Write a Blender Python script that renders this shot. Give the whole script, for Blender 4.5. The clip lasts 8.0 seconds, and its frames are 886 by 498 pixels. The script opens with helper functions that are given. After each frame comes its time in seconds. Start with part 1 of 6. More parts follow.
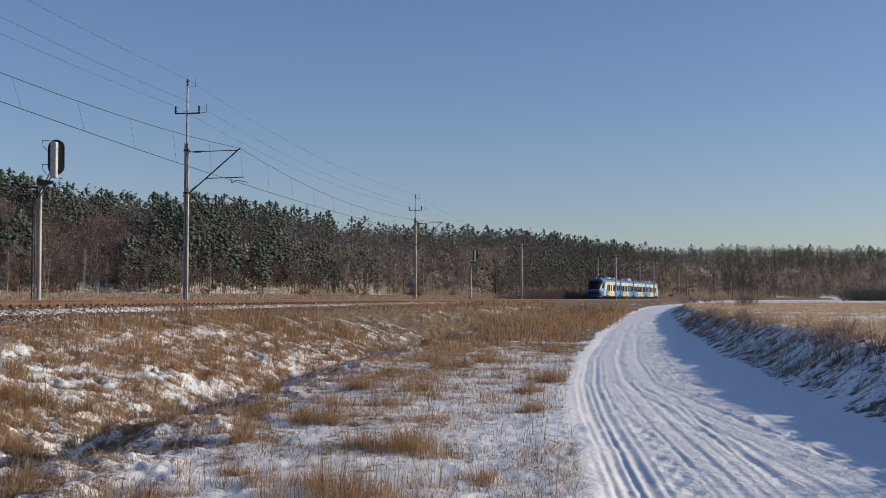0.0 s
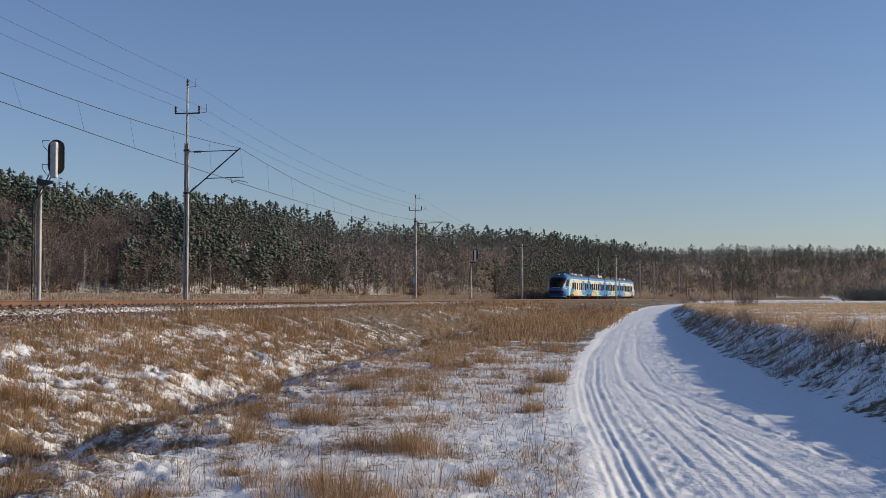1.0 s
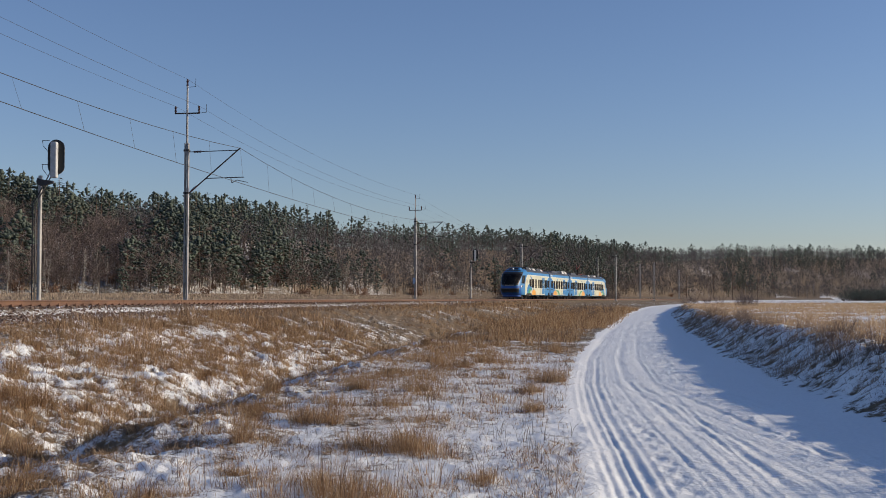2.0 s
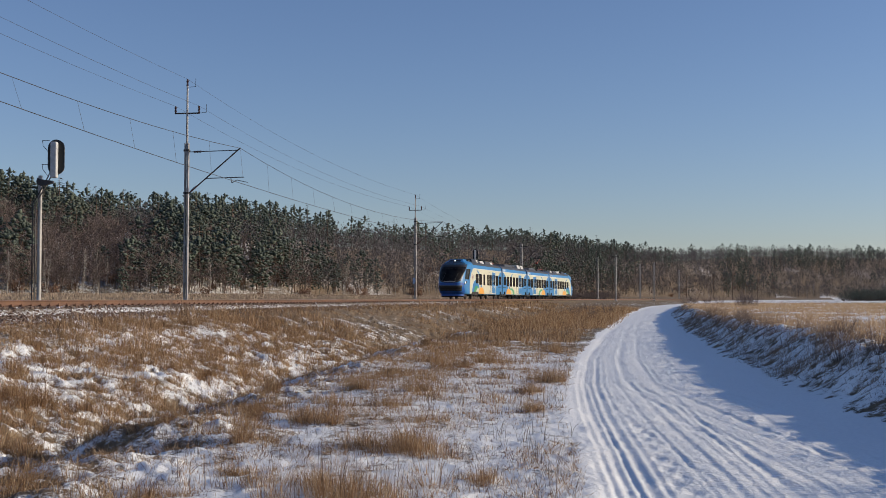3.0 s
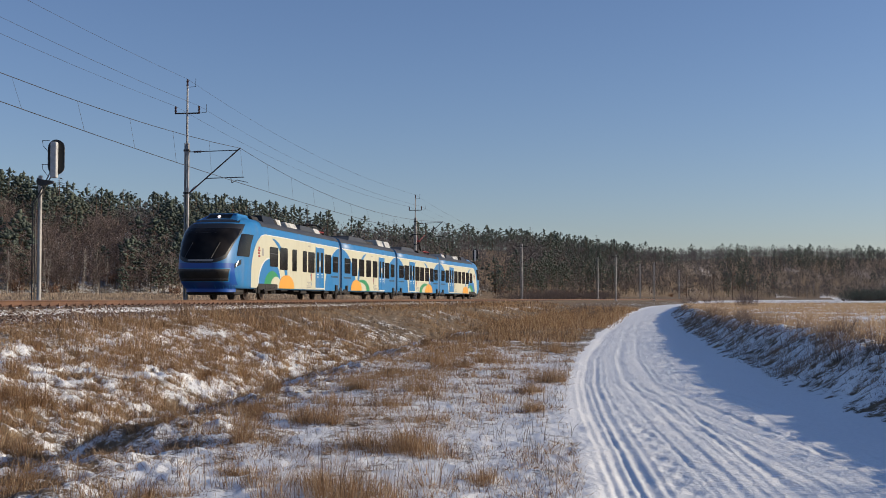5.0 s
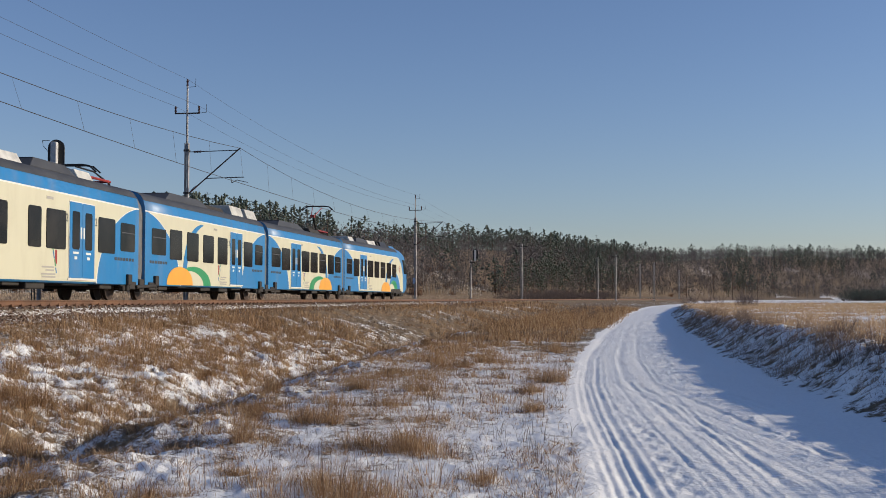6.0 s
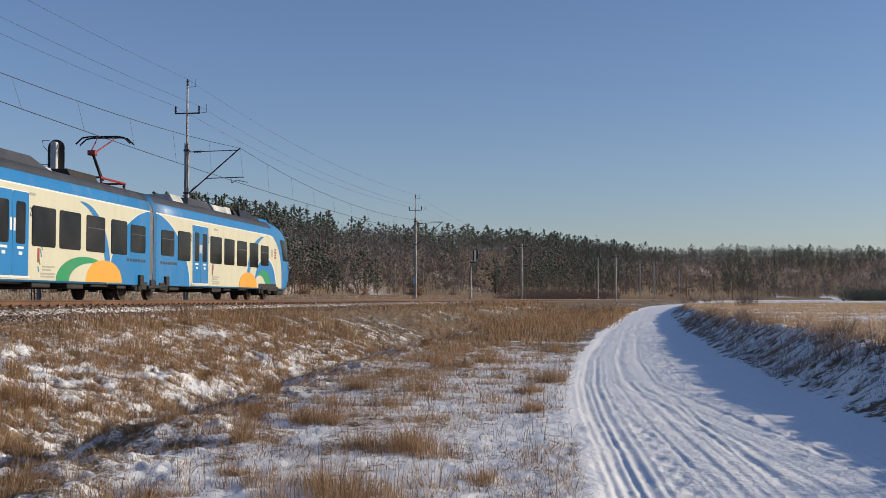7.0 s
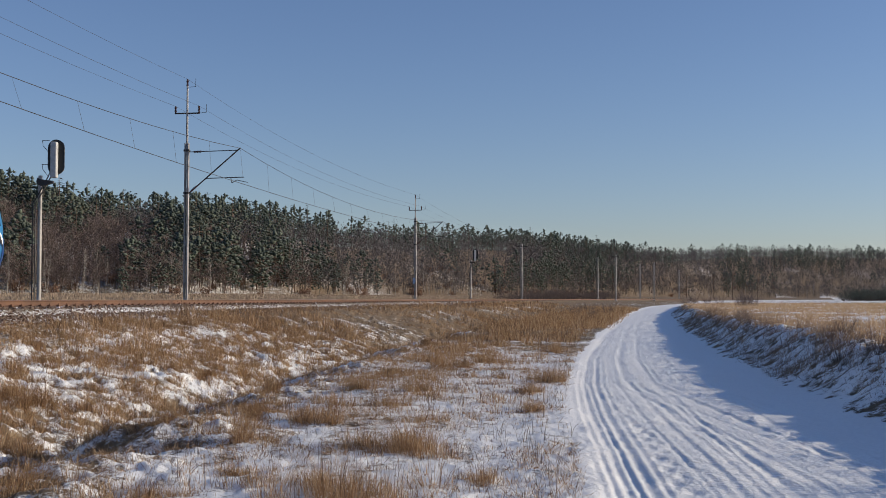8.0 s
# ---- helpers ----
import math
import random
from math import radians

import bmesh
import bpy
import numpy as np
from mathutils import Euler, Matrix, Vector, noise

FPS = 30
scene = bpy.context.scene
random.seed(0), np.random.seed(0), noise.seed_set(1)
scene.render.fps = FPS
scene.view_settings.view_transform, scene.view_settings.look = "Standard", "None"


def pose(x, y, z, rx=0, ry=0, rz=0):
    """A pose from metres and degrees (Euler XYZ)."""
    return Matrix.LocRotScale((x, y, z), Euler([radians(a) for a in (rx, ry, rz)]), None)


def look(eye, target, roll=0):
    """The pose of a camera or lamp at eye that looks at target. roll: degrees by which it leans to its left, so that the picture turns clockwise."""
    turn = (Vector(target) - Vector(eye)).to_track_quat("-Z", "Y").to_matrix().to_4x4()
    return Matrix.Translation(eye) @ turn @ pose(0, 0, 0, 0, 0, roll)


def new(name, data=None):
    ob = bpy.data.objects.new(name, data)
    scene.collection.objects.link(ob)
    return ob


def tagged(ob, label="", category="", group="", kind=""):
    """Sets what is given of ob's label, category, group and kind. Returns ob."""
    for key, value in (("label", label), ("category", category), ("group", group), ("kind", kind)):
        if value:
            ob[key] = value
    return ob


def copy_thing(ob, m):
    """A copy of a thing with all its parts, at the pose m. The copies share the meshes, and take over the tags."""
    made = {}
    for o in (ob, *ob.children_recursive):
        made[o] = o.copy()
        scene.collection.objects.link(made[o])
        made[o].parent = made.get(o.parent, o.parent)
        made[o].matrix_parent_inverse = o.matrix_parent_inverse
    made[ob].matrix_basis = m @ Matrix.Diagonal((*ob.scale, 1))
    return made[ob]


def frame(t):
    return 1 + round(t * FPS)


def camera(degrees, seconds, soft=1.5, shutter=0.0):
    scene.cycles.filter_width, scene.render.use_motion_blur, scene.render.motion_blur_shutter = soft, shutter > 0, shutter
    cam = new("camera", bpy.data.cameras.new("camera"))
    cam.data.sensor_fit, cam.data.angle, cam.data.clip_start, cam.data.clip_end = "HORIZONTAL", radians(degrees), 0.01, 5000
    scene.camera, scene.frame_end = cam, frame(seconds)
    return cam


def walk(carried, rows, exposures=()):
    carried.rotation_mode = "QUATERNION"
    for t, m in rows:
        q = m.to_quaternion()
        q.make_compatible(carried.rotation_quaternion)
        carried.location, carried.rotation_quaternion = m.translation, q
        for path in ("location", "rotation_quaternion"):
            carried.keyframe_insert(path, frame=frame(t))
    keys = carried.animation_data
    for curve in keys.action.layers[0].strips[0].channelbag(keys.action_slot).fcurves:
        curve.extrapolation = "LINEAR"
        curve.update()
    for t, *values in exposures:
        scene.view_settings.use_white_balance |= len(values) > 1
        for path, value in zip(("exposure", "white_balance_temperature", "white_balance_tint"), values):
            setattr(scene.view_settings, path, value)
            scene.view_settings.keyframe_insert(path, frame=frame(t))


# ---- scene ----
# ---------------------------------------------------------------- camera
EYE_Z = 1.65
RAIL_Z = 1.61
cam = camera(40.73, 8.0, 0.8)
VIEW = pose(0, 0, EYE_Z, 92.39, 0, 0)
walk(cam, [(0.0, VIEW), (8.0, VIEW)], [(0.0, 0.1, 6180, 25), (8.0, 0.1, 6180, 25)])

# ---------------------------------------------------------------- world and sun
SUN_ELEV = 15.8
SUN_AZ = 88.0          # degrees clockwise from +Y
world = bpy.data.worlds.new("sky")
scene.world = world
world.use_nodes = True
wn = world.node_tree.nodes
sky = wn.new("ShaderNodeTexSky")
sky.sky_type = "NISHITA"
sky.sun_disc = False
sky.sun_elevation = radians(SUN_ELEV)
sky.sun_rotation = radians(SUN_AZ)
sky.air_density = 1.0
sky.dust_density = 0.3
sky.ozone_density = 3.4
world.node_tree.links.new(sky.outputs[0], wn["Background"].inputs[0])
wn["Background"].inputs[1].default_value = 0.097

sun = new("sun", bpy.data.lights.new("sun", "SUN"))
sun.data.energy = 3.85
sun.data.angle = radians(0.6)
sun.data.color = (1.0, 0.92, 0.63)
sa, se = radians(SUN_AZ), radians(SUN_ELEV)
sun_way = Vector((math.sin(sa) * math.cos(se), math.cos(sa) * math.cos(se), math.sin(se)))
sun.matrix_world = look(sun_way * 100, (0, 0, 0))


# ---------------------------------------------------------------- materials
def nodes_of(name):
    m = bpy.data.materials.new(name)
    m.use_nodes = True
    nt = m.node_tree
    return m, nt, nt.nodes["Principled BSDF"]


def ramp(nt, fac, stops):
    r = nt.nodes.new("ShaderNodeValToRGB")
    els = r.color_ramp.elements
    while len(els) < len(stops):
        els.new(0.5)
    for e, (p, c) in zip(els, stops):
        e.position, e.color = p, (*c, 1)
    nt.links.new(fac, r.inputs[0])
    return r.outputs[0]


def noise_tex(nt, scale, detail=4.0, rough=0.55, space="Object", stretch=None):
    co = nt.nodes.new("ShaderNodeTexCoord")
    n = nt.nodes.new("ShaderNodeTexNoise")
    n.inputs["Scale"].default_value = scale
    n.inputs["Detail"].default_value = detail
    n.inputs["Roughness"].default_value = rough
    if stretch:
        mp = nt.nodes.new("ShaderNodeMapping")
        mp.inputs["Scale"].default_value = stretch
        nt.links.new(co.outputs[space], mp.inputs[0])
        nt.links.new(mp.outputs[0], n.inputs["Vector"])
    else:
        nt.links.new(co.outputs[space], n.inputs["Vector"])
    return n.outputs["Fac"]


def math_node(nt, op, a, b=None, c=None):
    n = nt.nodes.new("ShaderNodeMath")
    n.operation = op
    for i, v in enumerate((a, b, c)):
        if v is None:
            continue
        if isinstance(v, (int, float)):
            n.inputs[i].default_value = v
        else:
            nt.links.new(v, n.inputs[i])
    return n.outputs[0]


def mix_col(nt, fac, a, b, blend="MIX"):
    n = nt.nodes.new("ShaderNodeMix")
    n.data_type, n.blend_type = "RGBA", blend
    for sock, v in ((n.inputs[0], fac), (n.inputs[6], a), (n.inputs[7], b)):
        if isinstance(v, (int, float)):
            sock.default_value = v
        elif isinstance(v, tuple):
            sock.default_value = (*v, 1)
        else:
            nt.links.new(v, sock)
    return n.outputs[2]


def bump(nt, bsdf, height, strength, distance):
    b = nt.nodes.new("ShaderNodeBump")
    b.inputs["Strength"].default_value = strength
    b.inputs["Distance"].default_value = distance
    nt.links.new(height, b.inputs["Height"])
    nt.links.new(b.outputs[0], bsdf.inputs["Normal"])


def plain_mat(name, color, rough=0.6, metal=0.0, grime=0.25, scale=3.0, fine=40.0, bump_d=0.0, space="Object"):
    """Paint or metal with two scales of wear."""
    m, nt, b = nodes_of(name)
    n1, n2 = noise_tex(nt, scale, 5, 0.6, space), noise_tex(nt, fine, 3, 0.5, space)
    lo = tuple(c * (1 - grime) for c in color)
    hi = tuple(min(1, c * (1 + grime * 0.35)) for c in color)
    c1 = ramp(nt, n1, [(0.3, lo), (0.65, hi)])
    c2 = mix_col(nt, math_node(nt, "MULTIPLY", n2, grime * 0.5), c1, tuple(c * 0.6 for c in color))
    nt.links.new(c2, b.inputs["Base Color"])
    rr = math_node(nt, "MULTIPLY_ADD", n1, 0.25, max(0.02, rough - 0.12))
    nt.links.new(rr, b.inputs["Roughness"])
    b.inputs["Metallic"].default_value = metal
    if bump_d:
        bump(nt, b, n2, 0.5, bump_d)
    return m


def island_mat(name, stops, rough=0.8, scale=0.0, trans=0.0):
    """Colour varied from piece to piece of one joined mesh."""
    m, nt, b = nodes_of(name)
    g = nt.nodes.new("ShaderNodeNewGeometry")
    col = ramp(nt, g.outputs["Random Per Island"], stops)
    if scale:
        n = noise_tex(nt, scale, 3)
        col = mix_col(nt, 1.0, col, ramp(nt, n, [(0.3, (0.55, 0.55, 0.55)), (0.7, (1.25, 1.25, 1.25))]), "MULTIPLY")
    nt.links.new(col, b.inputs["Base Color"])
    b.inputs["Roughness"].default_value = rough
    b.inputs["Specular IOR Level"].default_value = 0.2
    if trans:
        out = nt.nodes["Material Output"]
        tr = nt.nodes.new("ShaderNodeBsdfTranslucent")
        nt.links.new(col, tr.inputs[0])
        mx = nt.nodes.new("ShaderNodeMixShader")
        mx.inputs[0].default_value = trans
        nt.links.new(b.outputs[0], mx.inputs[1])
        nt.links.new(tr.outputs[0], mx.inputs[2])
        nt.links.new(mx.outputs[0], out.inputs[0])
    return m


def ground_mat():
    """Snow lying in patches on brown litter; the attribute 'snow' says how much of it lies."""
    m, nt, b = nodes_of("snowy_ground")
    at = nt.nodes.new("ShaderNodeAttribute")
    at.attribute_name = "snow"
    big, mid, fine = noise_tex(nt, 0.55, 5, 0.6), noise_tex(nt, 3.0, 6, 0.65), noise_tex(nt, 16.0, 4, 0.6)
    tiny = noise_tex(nt, 46.0, 3, 0.6)
    s = math_node(nt, "ADD", math_node(nt, "MULTIPLY", big, 0.20), math_node(nt, "MULTIPLY", mid, 0.36))
    s = math_node(nt, "ADD", s, math_node(nt, "MULTIPLY", fine, 0.26))
    s = math_node(nt, "ADD", s, math_node(nt, "MULTIPLY", tiny, 0.18))
    level = math_node(nt, "MULTIPLY_ADD", at.outputs["Fac"], -0.62, 0.81)
    mask = math_node(nt, "MULTIPLY_ADD", math_node(nt, "SUBTRACT", s, level), 14.0, 0.5)
    mask = math_node(nt, "MINIMUM", math_node(nt, "MAXIMUM", mask, 0.0), 1.0)
    litter = ramp(nt, mid, [(0.25, (0.065, 0.045, 0.03)), (0.5, (0.20, 0.14, 0.085)), (0.75, (0.38, 0.28, 0.17))])
    snow = ramp(nt, fine, [(0.2, (0.82, 0.82, 0.82)), (0.7, (0.93, 0.925, 0.90))])
    nt.links.new(mix_col(nt, mask, litter, snow), b.inputs["Base Color"])
    nt.links.new(math_node(nt, "MULTIPLY_ADD", mask, -0.3, 0.9), b.inputs["Roughness"])
    b.inputs["Specular IOR Level"].default_value = 0.25
    hgt = math_node(nt, "ADD", math_node(nt, "MULTIPLY", mask, 0.9), math_node(nt, "MULTIPLY", fine, 0.7))
    bump(nt, b, hgt, 0.55, 0.05)
    return m


GROUND = ground_mat()


# ---------------------------------------------------------------- mesh helpers
def mesh_object(name, verts, faces, mats, parent=None, label="", mat_index=None, smooth=False):
    me = bpy.data.meshes.new(name)
    if isinstance(verts, np.ndarray):
        verts = verts.tolist()
    if isinstance(faces, np.ndarray):
        faces = faces.tolist()
    me.from_pydata(verts, [], faces)
    for m in (mats if isinstance(mats, (list, tuple)) else [mats]):
        me.materials.append(m)
    if mat_index is not None:
        me.polygons.foreach_set("material_index", np.asarray(mat_index, dtype=np.int32))
    if smooth:
        me.polygons.foreach_set("use_smooth", np.ones(len(me.polygons), dtype=bool))
    me.update()
    ob = new(name, me)
    if parent:
        ob.parent = parent
    if label:
        tagged(ob, label)
    return ob


def part(name, bm, material, parent, label="", smooth=False):
    """Links a bmesh as one mesh object under a thing or under a part."""
    me = bpy.data.meshes.new(name)
    bmesh.ops.recalc_face_normals(bm, faces=bm.faces)
    bm.to_mesh(me)
    bm.free()
    me.materials.append(material)
    if smooth:
        for p in me.polygons:
            p.use_smooth = True
    ob = new(name, me)
    if parent:
        ob.parent = parent
    if label:
        tagged(ob, label)
    return ob


def add_box(bm, x0, x1, y0, y1, z0, z1, bevel=0.0, m=None):
    r = bmesh.ops.create_cube(bm, size=1.0)
    vs = r["verts"]
    for v in vs:
        v.co = Vector((x0 + (v.co.x + 0.5) * (x1 - x0), y0 + (v.co.y + 0.5) * (y1 - y0), z0 + (v.co.z + 0.5) * (z1 - z0)))
        if m is not None:
            v.co = m @ v.co
    if bevel:
        es = list({e for v in vs for e in v.link_edges})
        bmesh.ops.bevel(bm, geom=es, offset=bevel, segments=2, affect="EDGES", profile=0.5)


def add_tube(bm, a, b, r0, r1=None, seg=8):
    """A closed cone or cylinder from a to b."""
    r1 = r0 if r1 is None else r1
    a, b = Vector(a), Vector(b)
    q = (b - a).to_track_quat("Z", "Y").to_matrix()
    ra = [bm.verts.new(a + q @ Vector((math.cos(t) * r0, math.sin(t) * r0, 0))) for t in [2 * math.pi * i / seg for i in range(seg)]]
    rb = [bm.verts.new(b + q @ Vector((math.cos(t) * r1, math.sin(t) * r1, 0))) for t in [2 * math.pi * i / seg for i in range(seg)]]
    for i in range(seg):
        j = (i + 1) % seg
        bm.faces.new((ra[i], ra[j], rb[j], rb[i]))
    bm.faces.new(ra[::-1])
    bm.faces.new(rb)


def add_path_tube(bm, pts, r, seg=6):
    for a, b in zip(pts[:-1], pts[1:]):
        add_tube(bm, a, b, r, r, seg)


def box_part(name, material, parent, dims, bevel=0.0, label=""):
    bm = bmesh.new()
    add_box(bm, *dims, bevel=bevel)
    return part(name, bm, material, parent, label)


def tube_part(name, material, parent, pts, r, seg=8, label="", r1=None):
    bm = bmesh.new()
    if len(pts) == 2:
        add_tube(bm, pts[0], pts[1], r, r1, seg)
    else:
        add_path_tube(bm, pts, r, seg)
    return part(name, bm, material, parent, label)


# ---------------------------------------------------------------- the line of the railway
# curvature (1/km) along the line, s metres from where it leaves the view
K_S = [-120, 0, 40, 80, 120, 160, 200, 260, 700]
K_V = [1.112, 1.112, 1.825, 0.934, 1.142, 0.710, 0.328, 0.409, 0.409]
LINE_S = np.arange(-120, 700, 0.5)
line_a = np.cumsum(np.interp(LINE_S, K_S, K_V) * 1e-3) * 0.5
i_zero = int(np.searchsorted(LINE_S, 0))
line_a = line_a - line_a[i_zero] + 0.0942
line_x = np.cumsum(np.sin(line_a)) * 0.5
line_y = np.cumsum(np.cos(line_a)) * 0.5
# the body side that faces the road stands 1.42 m beside the centre line
line_x = line_x - line_x[i_zero] - 11.566 - 1.42 * math.cos(0.0942)
line_y = line_y - line_y[i_zero] + 30.537 + 1.42 * math.sin(0.0942)


def line_at(s, side=0.0, z=0.0):
    """A place on the line, 'side' metres to the right of its centre (seen from the camera), and the heading."""
    a = float(np.interp(s, LINE_S, line_a))
    x = float(np.interp(s, LINE_S, line_x)) + side * math.cos(a)
    y = float(np.interp(s, LINE_S, line_y)) - side * math.sin(a)
    return Vector((x, y, z)), a


# ---------------------------------------------------------------- terrain
ROAD_Y = [-30, 0, 10, 16.5, 23, 33, 43, 60, 85, 120, 160, 218, 300, 500]
ROAD_X = [0.8, 2.3, 3.25, 3.8, 4.45, 5.75, 7.35, 10.05, 14.4, 20.7, 29.0, 43.0, 66.0, 130.0]
WOOD_BEARING = [-900, 0, 300, 500, 700, 900, 1100, 1300, 1568, 2400]
WOOD_DISTANCE = [225, 245, 268, 310, 380, 470, 620, 850, 1000, 800]
RIDGE_BEARING = [-900, 0, 200, 350, 500, 600, 700, 800, 900, 1000, 1100, 1200, 1300, 1400, 1568, 2400]
RIDGE_RISE = [205, 205, 176, 174, 160, 137, 128, 124, 117, 103, 92, 84, 88, 88, 80, 80]
LENS = 2112.0


def smooth01(t):
    t = np.clip(t, 0, 1)
    return t * t * (3 - 2 * t)


def value_noise(x, y, seed=0):
    """Smooth lattice noise in 0..1 on arrays."""
    xi, yi = np.floor(x).astype(np.int64), np.floor(y).astype(np.int64)
    xf, yf = x - xi, y - yi
    u, v = xf * xf * (3 - 2 * xf), yf * yf * (3 - 2 * yf)

    def h(i, j):
        n = (i * 374761393 + j * 668265263 + seed * 1442695041) & 0xFFFFFFFF
        n = ((n ^ (n >> 13)) * 1274126177) & 0xFFFFFFFF
        return ((n ^ (n >> 16)) & 0xFFFF) / 65535.0
    return (h(xi, yi) * (1 - u) + h(xi + 1, yi) * u) * (1 - v) + (h(xi, yi + 1) * (1 - u) + h(xi + 1, yi + 1) * u) * v


def fbm(x, y, scale, octaves=4, seed=0):
    out, amp, tot = 0, 1.0, 0.0
    for o in range(octaves):
        out = out + amp * value_noise(x * scale * 2 ** o + 17.3 * o, y * scale * 2 ** o - 9.1 * o, seed + o)
        tot += amp
        amp *= 0.5
    return out / tot


def off_line(x, y):
    """Signed distance to the right of the railway's centre line."""
    cx, ca = np.interp(y, line_y, line_x), np.interp(y, line_y, line_a)
    return (x - cx) * np.cos(ca)


def off_road(x, y):
    """Signed distance to the right of the road's middle."""
    return (x - np.interp(y, ROAD_Y, ROAD_X)) * np.cos(np.arctan(np.gradient(np.interp(np.linspace(-30, 500, 200), ROAD_Y, ROAD_X), 530 / 199)[np.clip(((y + 30) / 530 * 199).astype(int), 0, 199)]))


def bearing_of(x, y):
    az = np.arctan2(x, np.maximum(y, 1e-3))
    az = np.clip(np.where(y <= 0, np.sign(x) * 1.2, az), -0.65, 0.65)
    return 784 + LENS * np.tan(az)


def terrain(x, y):
    """Height of the ground and how much snow lies on it."""
    x, y = np.asarray(x, float), np.asarray(y, float)
    u, r, d = off_line(x, y), off_road(x, y), np.hypot(x, y)
    on_view = y > 5
    u = np.where(y > -60, u, 30 + 0 * u)
    # base: the flat between the railway and the road, with a ditch below the bank
    z = 0.10 - 0.06 * smooth01((r + 5.0) / 2.5)
    hum = fbm(x, y, 0.55, 4, 3) - 0.5
    tus = fbm(x, y, 2.6, 3, 9) - 0.5
    rough = 1 - 0.82 * smooth01((u - 11) / 2.5)
    z = z + rough * (0.34 * hum + 0.20 * tus) + 0.04 * (fbm(x, y, 7.0, 3, 19) - 0.5)
    knob = np.abs(fbm(x, y, 2.9, 3, 27) - 0.5) * 2.6
    knob = np.clip(1.0 - knob, 0, 1)
    slope = smooth01((u - 3.4) / 1.2) * smooth01((12.5 - u) / 2.5)
    z = z + (0.018 + 0.15 * slope) * (knob - 0.6)
    far_level = smooth01((y - 70) / 120)
    z = z + 0.55 * far_level
    z = z - 0.52 * np.exp(-((u - 9.6 + 0.9 * hum) / 1.1) ** 2) * (1 - far_level)
    bank = smooth01((8.6 - u) / 6.0)
    z = np.where(u > 0, z * (1 - bank) + (RAIL_Z - 0.42 + slope * 0.13 * (knob - 0.6)) * bank, z)
    # beyond the railway the meadow lies level and rises a little to the wood
    bearing = bearing_of(x, y)
    de = np.interp(bearing, WOOD_BEARING, WOOD_DISTANCE)
    dr = de * 1.5
    meadow = RAIL_Z - 0.55 + 0.25 * hum + 1.4 * smooth01((d - 60) / np.maximum(de - 60, 1))
    z = np.where(u < -2.4, meadow * smooth01((-2.4 - u) / 2) + (RAIL_Z - 0.42) * (1 - smooth01((-2.4 - u) / 2)), z)
    # the bed of the railway
    flat = smooth01((3.0 - np.abs(u)) / 0.8)
    z = z * (1 - flat) + (RAIL_Z - 0.40) * flat
    # right of the road: an edge bank and a level field
    half = 2.0 + 0.5 * (fbm(x, y, 0.35, 2, 5) - 0.5) + 0.25 * (fbm(x, y, 1.6, 2, 6) - 0.5)
    rb = smooth01((r - half) / 1.9)
    field = 0.78 + 0.30 * hum + 0.12 * tus + 0.26 * np.exp(-((r - half - 1.0) / 0.9) ** 2) * (knob - 0.55) + 0.35 * smooth01((d - 60) / 200) + 0.06 * np.exp(-((r - half - 1.6) / 0.9) ** 2)
    right = (r > 0) & (u > 4)
    z = np.where(right, z * (1 - rb) + field * rb, z)
    # the wooded hill
    hill_top = np.interp(bearing, RIDGE_BEARING, RIDGE_RISE) / LENS * dr + EYE_Z - np.interp(de, [200, 500, 800], [12.3, 10.6, 10.0])
    up = 1 - (1 - np.clip((d - de) / (dr - de), 0, 1)) ** 1.7
    z = z * (1 - up) + hill_top * up
    z = np.where(d > dr, hill_top - 8 * smooth01((d - dr) / 300), z)
    # snow
    snow = 0.545 + 0.26 * (fbm(x, y, 0.16, 3, 21) - 0.5)
    snow = np.where((u > 11.5) & (d < 34), snow + 0.06, snow)
    snow = snow + 0.34 * slope * (knob - 0.62) - 0.05 * np.exp(-((u - 7.8) / 1.2) ** 2)
    top = smooth01((6.2 + 1.2 * hum * 2 - u) / 2.5)
    snow = np.where(u > 0, snow * (1 - top) + 0.43 * top, snow)
    snow = np.where((u > 8.0) & (u < 11.8) & (d < 24), snow - 0.05, snow)
    snow = np.where((u > 2.2) & (u < 4.2), 0.47 + 0.25 * (fbm(x, y, 1.2, 3, 23) - 0.5), snow)
    snow = snow * (1 - 0.34 * smooth01((d - 26) / 34) * smooth01((r + 60) / 50)) + 0.22 * (fbm(x, y, 0.3, 3, 29) - 0.5) * smooth01((d - 22) / 10)
    nearroad = smooth01((-r - half + 0.0) / 3.0)
    snow = np.where((r < 0) & (d < 40), snow + 0.03 * (1 - nearroad), snow)
    fieldsnow = 0.53 + 0.3 * np.clip(fbm(x, y, 0.05, 3, 33) - 0.45, 0, 1)
    snow = np.where(right & (r > half), np.where(r < half + 2.5, 0.50 + 0.3 * (fbm(x, y, 0.5, 3, 35) - 0.5) + 0.4 * (knob - 0.62), fieldsnow), snow)
    snow = np.where(u < -3, 0.26, snow)
    snow = np.where(d > de - 8, np.interp(de, [250, 450], [0.48, 0.36]) + 0.25 * (fbm(x, y, 0.03, 3, 41) - 0.5), snow)
    # the road: packed snow with wheel ruts
    rd = smooth01((half + 0.2 - np.abs(r)) / 0.5)
    wob = 0.25 * (fbm(y * 0 + 3.1, y, 0.05, 2, 8) - 0.5)
    rut = np.zeros_like(z)
    near = np.clip(24 - y, 0, 14)
